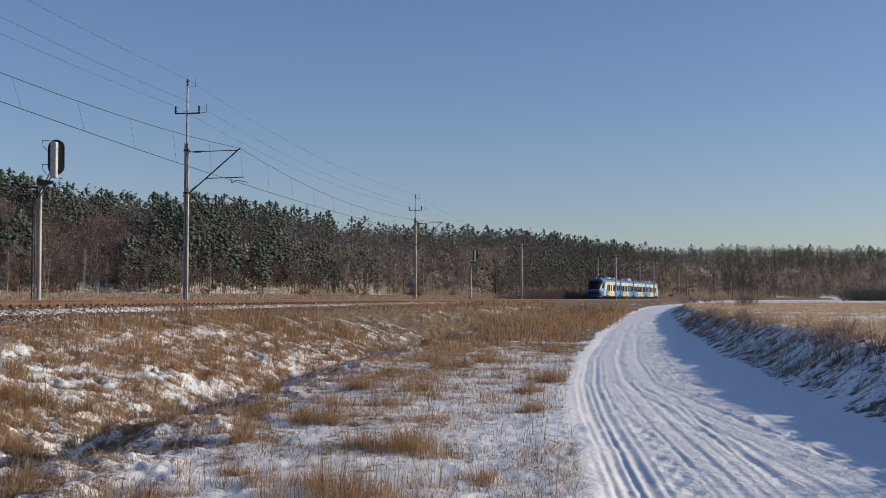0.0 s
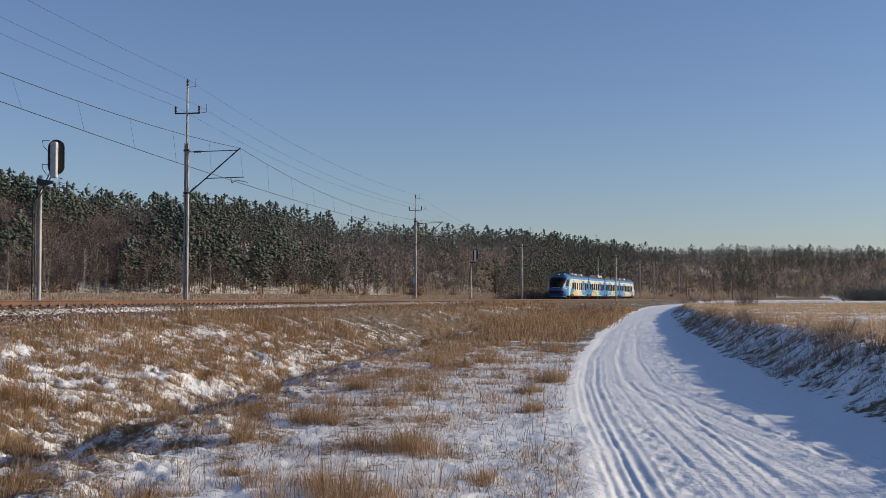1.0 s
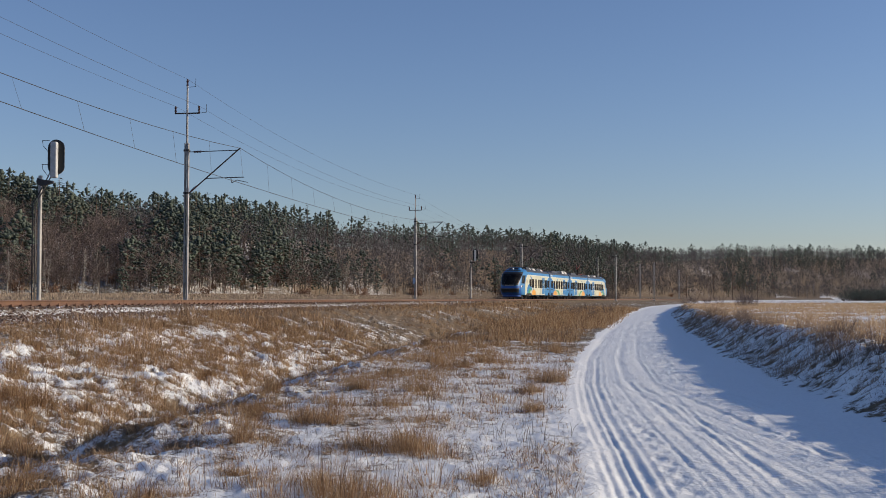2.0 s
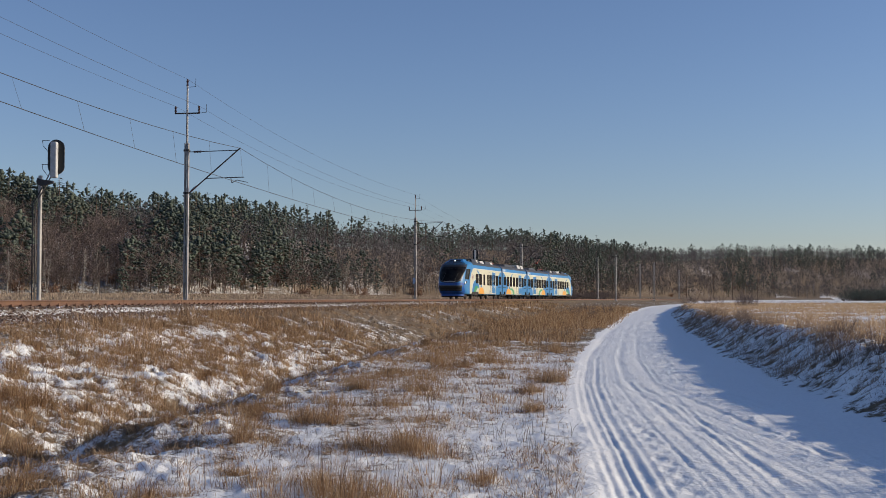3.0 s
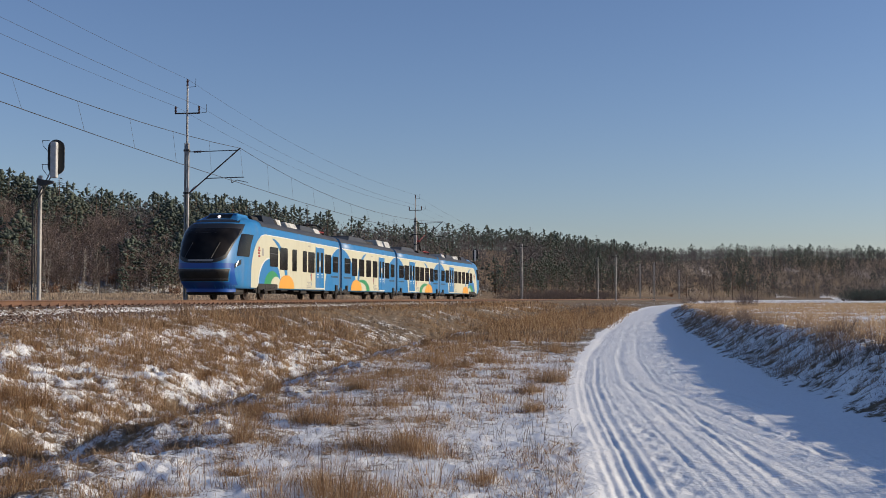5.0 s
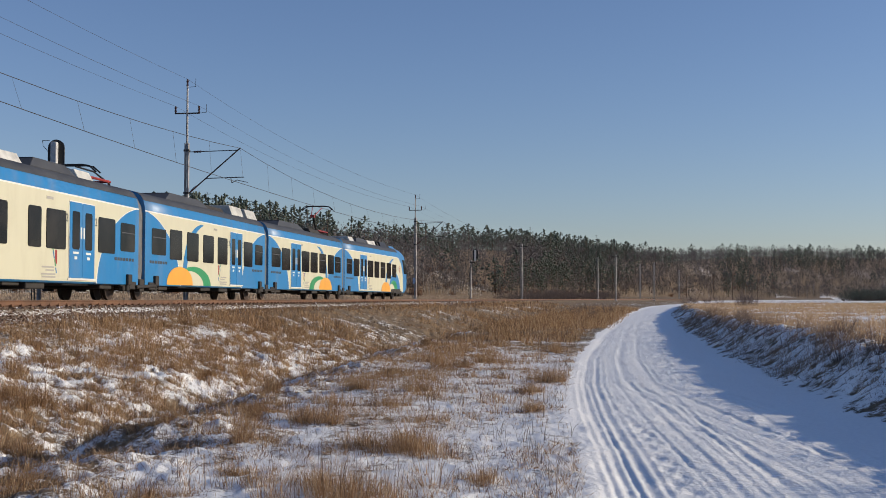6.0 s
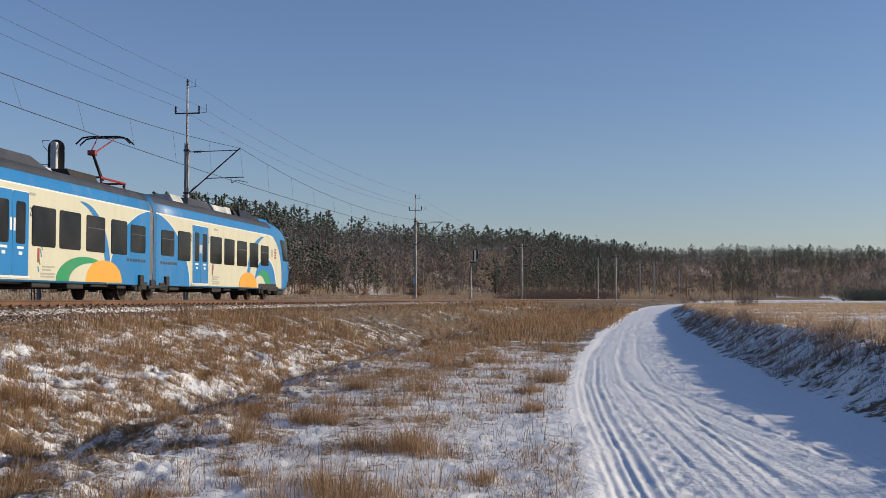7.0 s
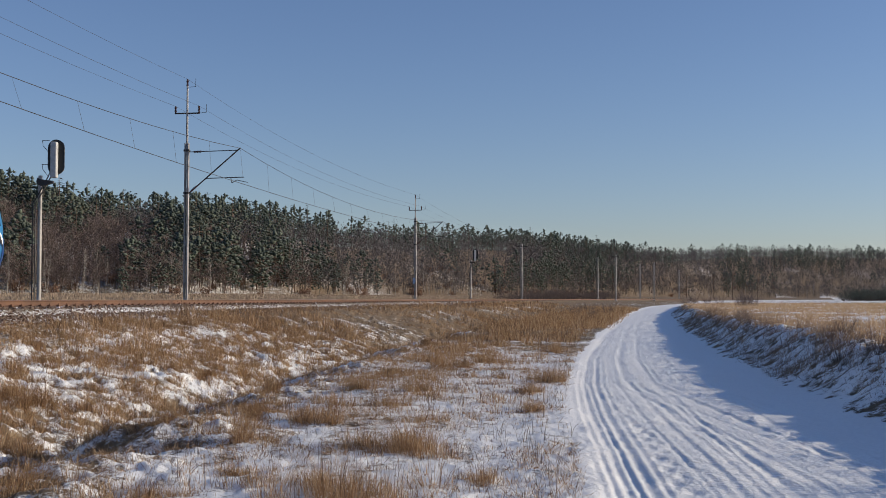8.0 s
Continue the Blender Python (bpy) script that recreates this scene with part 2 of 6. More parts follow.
    lanes = [(-1.93, 0.03, 0.014, 0.0), (-1.82, 0.025, 0.016, 0.0), (-1.70, 0.035, 0.022, 0.0), (-1.60, 0.03, 0.018, 0.0), (-1.49, 0.05, 0.024, 0.0), (-1.36, 0.03, 0.016, 0.0), (-0.92, 0.06, 0.016, 0.05), (-0.78, 0.04, 0.014, 0.06), (-0.45, 0.06, 0.018, 0.09), (-0.30, 0.04, 0.014, 0.09), (0.20, 0.07, 0.016, 0.13)]
    for k in range(16):
        rr, yy = r + 1.12 + 0.10 * (k % 2), y - 9.5 - 0.42 * k
        rut = rut - 0.02 * np.exp(-(rr / 0.06) ** 2 - (yy / 0.11) ** 2)
    pick = random.Random(5)
    lanes += [(pick.uniform(-1.7, 1.2), pick.uniform(0.02, 0.04), pick.uniform(0.006, 0.014), pick.choice((0.0, 0.01, 0.06, 0.1, 0.12))) for _ in range(18)]
    for off, w, dep, drift in lanes:
        rr = r - off - wob * (1 + off) - drift * near
        dep = 0.5 * dep * (0.35 + 1.2 * fbm(x * 0 + off * 7, y, 0.4, 3, 15))
        rut = rut - dep * np.exp(-(rr / w) ** 2) + dep * 0.5 * np.exp(-((rr - 2.0 * w) / (0.8 * w)) ** 2)
    clods = np.maximum(fbm(x, y, 5.0, 3, 16) - 0.5, 0) * np.exp(-((r - 0.15 - 0.03 * near) / 0.22) ** 2)
    rz = 0.5 * far_level + rut + 0.10 * clods + 0.05 * (fbm(x, y, 1.1, 5, 13) - 0.5) + 0.022 * (fbm(x, y, 6.0, 3, 14) - 0.5) + 0.02 * smooth01((np.abs(r) - 1.75) / 0.25)
    rd = np.where((u > 4) & (y < 320) & (y > -30), rd, 0)
    z = z * (1 - rd) + rz * rd
    snow = snow * (1 - rd) + 1.35 * rd
    return z, snow


def build_ground():
    az = np.concatenate([np.linspace(-180, -32, 90)[:-1], np.linspace(-32, -21.5, 16)[:-1], np.linspace(-21.5, 21.5, 480), np.linspace(21.5, 32, 16)[1:], np.linspace(32, 180, 90)[1:-1]])
    rad = np.concatenate([np.geomspace(0.5, 7.0, 40), np.geomspace(7.2, 60, 330), np.geomspace(60, 400, 110)[1:], np.geomspace(400, 4500, 50)[1:]])
    A, R = np.meshgrid(np.radians(az), rad)
    X, Y = np.sin(A) * R, np.cos(A) * R
    Z, S = terrain(X.ravel(), Y.ravel())
    v = np.stack([X.ravel(), Y.ravel(), Z], 1)
    n, k = len(az), len(rad)
    i = np.arange(k - 1)[:, None] * n
    j = np.arange(n)[None, :]
    j2 = (j + 1) % n
    q = np.stack([i + j, i + j2, i + n + j2, i + n + j], -1).reshape(-1, 4)
    # close the hole under the tripod
    vv = np.vstack([v, [[0, 0, float(np.mean(Z[:n]))]]])
    faces = q.tolist() + [[len(v), b, a] for a, b in zip(range(n), [(t + 1) % n for t in range(n)])]
    ob = mesh_object("ground", vv, faces, GROUND, smooth=True)
    at = ob.data.attributes.new("snow", "FLOAT", "POINT")
    at.data.foreach_set("value", np.append(S, 0.6).astype(np.float32))
    return tagged(ob, "winter meadow with patchy snow, dry litter and rutted snowy track", "ground", kind="structure")


ground = build_ground()


def ground_z(x, y):
    return terrain(np.atleast_1d(x), np.atleast_1d(y))[0]

# ---------------------------------------------------------------- railway track
RUST = plain_mat("rusty_rail_steel", (0.17, 0.085, 0.048), 0.75, 0.0, 0.45, 1.5, 30, 0.003)
SHINE = plain_mat("polished_rail_head", (0.45, 0.40, 0.36), 0.35, 0.9, 0.3)
SLEEPER = plain_mat("weathered_sleeper", (0.15, 0.105, 0.075), 0.85, 0.0, 0.5, 4, 60, 0.004)
STONE = island_mat("ballast_stone", [(0.0, (0.09, 0.055, 0.04)), (0.5, (0.20, 0.13, 0.10)), (0.93, (0.30, 0.22, 0.17)), (0.97, (0.80, 0.80, 0.82))], 0.9)
GALV = plain_mat("weathered_galvanised_steel", (0.40, 0.38, 0.36), 0.55, 0.35, 0.45, 2.0, 25)
DARKSTEEL = plain_mat("dark_painted_steel", (0.055, 0.05, 0.048), 0.6, 0.1, 0.4, 2.0, 25)
CONCRETE = plain_mat("old_concrete", (0.30, 0.28, 0.25), 0.9, 0.0, 0.4, 3, 40, 0.004)
CERAMIC = plain_mat("brown_insulator_glaze", (0.07, 0.03, 0.02), 0.2, 0.0, 0.2)
WIRE = plain_mat("oxidised_copper_wire", (0.08, 0.075, 0.07), 0.6, 0.3, 0.2)
BLACK = plain_mat("matt_black_enamel", (0.015, 0.015, 0.016), 0.5, 0.0, 0.3)
LENSGLASS = plain_mat("unlit_signal_lens", (0.04, 0.05, 0.05), 0.1, 0.0, 0.1)
PALEGREY = plain_mat("pale_grey_enamel", (0.55, 0.55, 0.54), 0.5, 0.0, 0.35)
PLATE = plain_mat("pale_blue_plate", (0.35, 0.45, 0.62), 0.5, 0.0, 0.3)

track_s = np.concatenate([np.arange(-80, 140, 1.0), np.arange(140, 460, 4.0)])


def sweep(profile, s_list, side, close=True):
    """Vertices and faces of a profile (side, height) swept along the line."""
    n = len(profile)
    vs, fs = [], []
    for s in s_list:
        for (o, z) in profile:
            vs.append(tuple(line_at(s, side + o, RAIL_Z + z)[0]))
    for k in range(len(s_list) - 1):
        for i in range(n if close else n - 1):
            j = (i + 1) % n
            fs.append((k * n + i, k * n + j, (k + 1) * n + j, (k + 1) * n + i))
    return vs, fs


def build_track():
    root = tagged(new("railway_track"), "rusty single railway track on snow-dusted ballast", "railway track", kind="structure")
    rail_profile = [(-0.07, -0.17), (0.07, -0.17), (0.07, -0.155), (0.012, -0.135), (0.012, -0.045), (0.036, -0.035), (0.036, -0.004), (-0.036, -0.004), (-0.036, -0.035), (-0.012, -0.045), (-0.012, -0.135), (-0.07, -0.155)]
    for side in (-0.754, 0.754):
        v, f = sweep(rail_profile, track_s, side)
        rail = mesh_object("rail", v, f, RUST, root, "rusty brown steel rail")
        v, f = sweep([(-0.033, -0.003), (0.033, -0.003), (0.022, 0.0), (-0.022, 0.0)], track_s, side)
        mesh_object("running_surface", v, f, SHINE, rail, "worn bright running surface")
    # shoulders of the ballast bed
    v, f = sweep([(-2.5, -0.50), (-1.7, -0.24), (-1.3, -0.215), (1.3, -0.215), (1.7, -0.24), (2.6, -0.55)], track_s, 0, False)
    bed = mesh_object("ballast_bed", v, f, GROUND, root, "brown crushed-stone bed with a dusting of snow")
    at = bed.data.attributes.new("snow", "FLOAT", "POINT")
    at.data.foreach_set("value", (np.array([0.5, 0.42, 0.30, 0.30, 0.46, 0.60])[None] * np.interp(track_s, [70, 130], [1.0, 0.5])[:, None]).ravel().astype(np.float32))
    # stones
    rng = np.random.default_rng(4)
    base = np.array([[1, 0, 0], [-0.6, 0.8, 0.1], [-0.5, -0.9, 0], [0.1, 0.1, 0.9], [0.0, 0, -0.6]])
    tri = np.array([[0, 1, 3], [1, 2, 3], [2, 0, 3], [1, 0, 4], [2, 1, 4], [0, 2, 4]])
    n = 15000
    s = -8 + 107 * rng.random(n) ** 1.45
    o = 0.85 + 3.1 * rng.random(n) ** 1.2
    vs = np.zeros((n, 5, 3))
    size = rng.uniform(0.015, 0.042, n)
    ang = rng.random(n) * 6.283
    a = np.interp(s, LINE_S, line_a)
    cx = np.interp(s, LINE_S, line_x) + o * np.cos(a)
    cy = np.interp(s, LINE_S, line_y) - o * np.sin(a)
    cz = RAIL_Z + np.interp(o, [0.8, 1.3, 1.7, 2.6, 3.0], [-0.215, -0.215, -0.24, -0.55, -0.58])
    cz = np.where(o > 2.0, np.maximum(cz, terrain(cx, cy)[0]), cz) + size * 0.35
    b = base[None] * (1 + 0.35 * rng.standard_normal((n, 5, 1)))
    vs[:, :, 0] = cx[:, None] + size[:, None] * (b[:, :, 0] * np.cos(ang)[:, None] - b[:, :, 1] * np.sin(ang)[:, None])
    vs[:, :, 1] = cy[:, None] + size[:, None] * (b[:, :, 0] * np.sin(ang)[:, None] + b[:, :, 1] * np.cos(ang)[:, None])
    vs[:, :, 2] = cz[:, None] + size[:, None] * b[:, :, 2]
    ff = (tri[None] + 5 * np.arange(n)[:, None, None]).reshape(-1, 3)
    st = mesh_object("ballast", vs.reshape(-1, 3), ff, STONE, root, "loose crushed stones of the ballast shoulder")
    tagged(st, kind="stuff")
    return root


track = build_track()


def bolt_down(root):
    """Sleepers with their rail fastenings, shared mesh, near stretch singly and the far rest joined."""
    bm = bmesh.new()
    add_box(bm, -0.13, 0.13, -1.3, 1.3, -0.36, -0.178, bevel=0.025)
    me = bpy.data.meshes.new("sleeper")
    bm.to_mesh(me)
    bm.free()
    me.materials.append(SLEEPER)
    bm = bmesh.new()
    add_box(bm, -0.07, 0.07, -0.17, -0.06, -0.18, -0.135, bevel=0.012)
    add_tube(bm, (0, -0.115, -0.14), (0, -0.115, -0.10), 0.022, 0.018, 6)
    cl = bpy.data.meshes.new("rail_clamp")
    bm.to_mesh(cl)
    bm.free()
    cl.materials.append(RUST)
    s = -2.0
    k = 0
    far_v, far_f = [], []
    base = np.array([v.co[:] for v in me.vertices])
    while s < 300:
        p, a = line_at(s, 0, RAIL_Z)
        turn = pose(p.x, p.y, p.z, 0, 0, math.degrees(-a) + 90 + random.uniform(-0.6, 0.6))
        if k < 220:
            ob = new("sleeper", me)
            ob.parent, ob.matrix_basis = root, turn
            if k < 110:
                for y in (-0.754, 0.754):
                    for rz in (0, 180):
                        c = new("rail_clamp", cl)
                        c.parent = ob
                        c.matrix_basis = pose(0, y, 0, 0, 0, rz)
        else:
            o = len(far_v)
            far_v += [tuple(turn @ Vector(c)) for c in base.tolist()]
            far_f += [tuple(o + i for i in f.vertices) for f in me.polygons]
        s += 0.62
        k += 1
    ob = mesh_object("far_sleepers", far_v, far_f, SLEEPER, root, "weathered sleepers of the far stretch")
    tagged(ob, kind="stuff")


# ---------------------------------------------------------------- masts of the overhead line
def insulator(name, parent, a, b, r=0.05):
    bm = bmesh.new()
    a, b = Vector(a), Vector(b)
    add_tube(bm, a, b, r * 0.45, r * 0.45, 8)
    for i in range(5):
        c = a.lerp(b, (i + 0.5) / 5)
        w = (b - a).normalized() * (b - a).length * 0.06
        add_tube(bm, c - w, c + w, r, r * 0.6, 8)
    return part(name, bm, CERAMIC, parent, "brown ribbed ceramic insulator")


def mast(s, side, column=7.7, top=10.6, arm=9.2, label="", wood=False, cantilever=True, plate=False, stout=1.0):
    """A mast of two riveted channels with a thin pole on top; local x points to the track."""
    p, a = line_at(s, side, 0)
    zg = float(ground_z(p.x, p.y)[0])
    root = tagged(new("catenary_mast"), label or "grey riveted steel mast carrying the overhead line", "mast", "masts of the overhead line")
    root.matrix_basis = pose(p.x, p.y, RAIL_Z, 0, 0, math.degrees(-a) + (0 if side < 0 else 180))
    zb = zg - RAIL_Z
    if stout > 1:
        box_part("cross_arm", DARKSTEEL, root, (-0.7, 0.9, -0.05, 0.05, column - 0.45, column - 0.35))
    bm = bmesh.new()
    add_box(bm, -0.3, 0.3, -0.3, 0.3, zb - 0.2, zb + 0.12, bevel=0.03)
    part("footing", bm, CONCRETE, root, "weathered concrete footing")
    mat = SLEEPER if wood else GALV
    for sx in (-1, 1):
        bm = bmesh.new()
        for (x0, x1, y0, y1) in ((0.085, 0.10, -0.09, 0.09), (0.04, 0.10, 0.08, 0.095), (0.04, 0.10, -0.095, -0.08)):
            xa, xb = sorted((sx * x0 * stout, sx * x1 * stout))
            add_box(bm, xa, xb, y0 * stout, y1 * stout, zb + 0.1, column)
        part("channel", bm, mat, root)
    z = zb + 0.4
    while z < column - 0.2:
        for y in (-0.097, 0.097):
            box_part("batten", mat, root, (-0.1, 0.1, y - 0.003, y + 0.003, z, z + 0.12))
        z += 0.9
    for z in (column - 0.35, 5.25):
        bm = bmesh.new()
        add_box(bm, -0.14, 0.14, -0.12, 0.12, z - 0.05, z + 0.05, bevel=0.01)
        part("clamp", bm, DARKSTEEL, root)
    if top > column:
        tube_part("top_pole", GALV, root, [(0, 0, column - 0.5), (0, 0, top)], 0.062, 10, r1=0.045)
        box = part_box("cross_arm", DARKSTEEL, root, (-0.62, 0.62, -0.035, 0.035, arm - 0.03, arm + 0.03))
        for x in (-0.6, 0.6):
            insulator("insulator", root, (x, 0, arm), (x, 0, arm + 0.36), 0.07)
        insulator("insulator", root, (-0.0, 0, top - 0.05), (-0.0, 0, top + 0.30), 0.07)
        tube_part("guard_rod", DARKSTEEL, root, [(0, 0, top - 0.1), (0.42, 0, top - 0.08), (0.42, 0, top + 0.32)], 0.012, 5)
        tube_part("guard_rod", DARKSTEEL, root, [(0.62, 0, arm), (0.98, 0, arm + 0.04), (0.98, 0, arm + 0.42)], 0.012, 5)
    if plate:
        part_box("number_plate", PLATE, root, (-0.22, 0.02, -0.135, -0.12, 1.5, 2.05))
    if cantilever:
        tube_part("tie_rod", DARKSTEEL, root, [(0.1, 0, 7.28), (2.62, 0, 7.33)], 0.022, 6)
        insulator("insulator", root, (0.35, 0, 7.28), (0.75, 0, 7.29), 0.065)
        tube_part("strut", DARKSTEEL, root, [(0.1, 0, 5.22), (2.72, 0, 7.44)], 0.035, 8)
        insulator("insulator", root, (0.18, 0, 5.3), (0.5, 0, 5.57), 0.07)
        tube_part("registration_tube", DARKSTEEL, root, [(0.98, 0, 5.96), (2.92, 0, 6.0)], 0.024, 6)
        bm = bmesh.new()
        add_path_tube(bm, [(2.25, 0, 5.97), (2.3, 0, 5.72), (2.55, 0, 5.86), (3.1, 0, 5.74)], 0.018, 6)
        part("steady_arm", bm, DARKSTEEL, root)
        tube_part("hanger", WIRE, root, [(2.72, 0, 7.4), (2.86, 0, 6.0)], 0.006, 4)
    return root


def part_box(name, material, parent, dims, bevel=0.0, label=""):
    return box_part(name, material, parent, dims, bevel, label)


MASTS = [(-29.0, 7.7, 10.6, 9.2), (27.8, 7.7, 10.6, 9.2), (84.3, 7.8, 9.75, 8.55), (142.1, 7.9, 0, 0), (207.3, 8.2, 0, 0), (260.0, 8.3, 0, 0), (322.0, 8.3, 0, 0)]
for s, col, tp, ar in MASTS:
    mast(s, -2.8, col, tp, ar, plate=(80 < s < 90), stout=1.5 if s > 130 else 1.0, label="grey riveted steel mast with a pole top and feeder crossarm" if tp else "grey steel mast with a bracket arm over the track")
for s in (194.9, 245.2):
    mast(s, 2.8, 8.2, 0, 0, label="bare grey steel mast beside the far track bend", cantilever=False, stout=1.5)
# feeder line poles in the far field
for bx_, d in ((1215, 420), (1263, 400), (1296, 380), (1340, 460)):
    x = (bx_ - 784) / LENS * d
    zg = float(ground_z(x, d)[0])
    root = tagged(new("line_pole"), "dark wooden line pole standing in the far meadow", "pole", "far line poles")
    root.matrix_basis = pose(x, d, zg, 0, 0, 12)
    tube_part("shaft", SLEEPER, root, [(0, 0, -0.3), (0, 0, 8.6)], 0.13, 8, r1=0.09)
    part_box("cross_arm", SLEEPER, root, (-0.7, 0.7, -0.06, 0.06, 7.9, 8.02))


# ---------------------------------------------------------------- wires
def wire(name, label, pts, r):
    bm = bmesh.new()
    add_path_tube(bm, pts, r, 4)
    return tagged(part(name, bm, WIRE, None), label, "wire", "overhead wires")


def span(s0, s1, side, z0, z1, sag, n=14, side1=None):
    side1 = side if side1 is None else side1
    return [line_at(s0 + (s1 - s0) * t, side + (side1 - side) * t, RAIL_Z + z0 + (z1 - z0) * t - 4 * sag * t * (1 - t))[0] for t in [i / n for i in range(n + 1)]]


SUPPORTS = [m[0] for m in MASTS]
contact, messenger = [], []
for i, (a, b) in enumerate(zip(SUPPORTS[:-1], SUPPORTS[1:])):
    z = 0.18 if i % 2 else -0.18
    contact += span(a, b, -z, 5.74, 5.74, 0.05, 10, z)
    messenger += span(a, b, -0.08, 7.42, 7.42, 0.9, 14)
    for k in range(1, 12):
        t = k / 12
        top = 7.42 - 4 * 0.9 * t * (1 - t)
        q0 = line_at(a + (b - a) * t, -0.08, RAIL_Z + top)[0]
        q1 = line_at(a + (b - a) * (t + 0.01), -z + 2 * z * t, RAIL_Z + 5.74 - 0.2 * t * (1 - t))[0]
        if i < 3:
            tagged(tube_part("dropper", WIRE, None, [q0, q1], 0.005, 4), "thin copper dropper hanging between overhead wires", "wire", "droppers")
wire("contact_wire", "dark contact wire stretched above the railway track", contact, 0.013)
wire("messenger_wire", "dark sagging messenger wire above the railway track", messenger, 0.012)
for side, z1, z2 in ((-3.4, 9.56, 8.9), (-2.2, 9.56, 8.9), (-2.8, 10.9, 10.05)):
    wire("feeder_wire", "thin dark feeder wire strung between mast tops", span(-29, 27.8, side, z1, z1, 0.38) + span(27.8, 84.3, side, z1, z2, 0.5) + span(84.3, 142.1, side, z2, 8.0, 0.5), 0.0065)


# ---------------------------------------------------------------- signals
def signal():
    """A colour-light signal seen from behind; local x to the right of the line, y along it."""
    root = tagged(new("railway_signal"), "grey railway signal post with a dark rounded head seen from behind", "signal", "railway signals")
    bm = bmesh.new()
    add_box(bm, -0.3, 0.3, -0.3, 0.3, -0.75, -0.38, bevel=0.03)
    part("footing", bm, CONCRETE, root)
    bm = bmesh.new()
    add_tube(bm, (0.08, 0, -0.4), (0.08, 0, 4.35), 0.075, 0.07, 14)
    part("post", bm, GALV, root)
    bm = bmesh.new()
    add_box(bm, -0.06, 0.22, -0.13, 0.13, -0.4, -0.05, bevel=0.02)
    part("cable_box", bm, BLACK, root)
    for x in (-0.14, -0.04):
        bm = bmesh.new()
        add_path_tube(bm, [(x, -0.1, -0.4), (x, -0.1, 3.35), (x + 0.22, -0.08, 3.75), (x + 0.50, -0.03, 4.3), (x + 0.62, 0, 4.6)], 0.022, 6)
        part("ladder_rail", bm, DARKSTEEL, root)
    bm = bmesh.new()
    for k in range(12):
        z = 0.1 + k * 0.28
        add_tube(bm, (-0.14, -0.1, z), (-0.04, -0.1, z), 0.01, 0.01, 4)
    part("rung", bm, DARKSTEEL, root)
    bm = bmesh.new()
    v = [bm.verts.new(c) for c in ((-0.02, -0.08, 4.05), (0.12, -0.08, 3.98), (0.55, -0.08, 4.08), (0.55, -0.08, 4.16), (0.1, -0.08, 4.22), (-0.02, -0.08, 4.28))]
    f = bm.faces.new(v)
    ex = bmesh.ops.extrude_face_region(bm, geom=[f])
    for g in ex["geom"]:
        if isinstance(g, bmesh.types.BMVert):
            g.co.y += 0.16
    part("bracket", bm, DARKSTEEL, root)
    # head: a stadium plate with a grey housing on its back and lens hoods in front
    hx, z0, z1, hw = 0.62, 4.38, 5.62, 0.29
    bm = bmesh.new()
    ring = []
    for k in range(13):
        t = math.pi * k / 12
        ring.append((hx + hw * math.cos(t), z1 - hw + hw * math.sin(t)))
    for k in range(13):
        t = math.pi + math.pi * k / 12
        ring.append((hx + hw * math.cos(t), z0 + hw + hw * math.sin(t)))
    fr = [bm.verts.new((x, 0.06, z)) for x, z in ring]
    bk = [bm.verts.new((x, -0.0, z)) for x, z in ring]
    bm.faces.new(fr)
    bm.faces.new(bk[::-1])
    for i in range(len(ring)):
        j = (i + 1) % len(ring)
        bm.faces.new((fr[i], fr[j], bk[j], bk[i]))
    plate = part("background_plate", bm, BLACK, root, "black stadium-shaped background plate")
    bm = bmesh.new()
    mid = (z0 + z1) / 2
    ins = [(hx + (x - hx) * 0.86, mid + (z - mid) * 0.96) for x, z in ring]
    oa, ia = [bm.verts.new((x, 0.064, z)) for x, z in ring], [bm.verts.new((x, 0.064, z)) for x, z in ins]
    ob_, ib = [bm.verts.new((x, 0.061, z)) for x, z in ring], [bm.verts.new((x, 0.061, z)) for x, z in ins]
    for i in range(len(ring)):
        j = (i + 1) % len(ring)
        for q in ((oa, ia), (ib, ob_), (ob_, oa), (ia, ib)):
            bm.faces.new((q[0][i], q[0][j], q[1][j], q[1][i]))
    part("plate_rim", bm, PALEGREY, root, "white rim of the signal plate")
    bm = bmesh.new()
    add_box(bm, hx - 0.13, hx + 0.09, -0.22, 0.0, z0 - 0.12, z1 - 0.10, bevel=0.03)
    part("housing", bm, PALEGREY, root, "pale grey lamp housing")
    for z in (z0 + 0.28, z0 + 0.58, z0 + 0.88):
        bm = bmesh.new()
        for k in range(9):
            t0, t1 = math.pi * k / 9 - 0.2, math.pi * (k + 1) / 9 - 0.2
            add_tube(bm, (hx + 0.11 * math.cos(t0), 0.06, z + 0.11 * math.sin(t0)), (hx + 0.11 * math.cos(t0), 0.36, z + 0.11 * math.sin(t0)), 0.02, 0.016, 5)
        part("lens_hood", bm, BLACK, root)
        tube_part("lens", LENSGLASS, root, [(hx, 0.055, z), (hx, 0.075, z)], 0.085, 14)
    bm = bmesh.new()
    for z in (z1 - 0.05, z0 + 0.35):
        add_path_tube(bm, [(hx - 0.2, -0.1, z), (hx - 0.45, -0.1, z + 0.0), (hx - 0.42, -0.1, z - 0.18), (hx - 0.22, -0.1, z - 0.42)], 0.01, 4)
    part("step_iron", bm, DARKSTEEL, root)
    return root


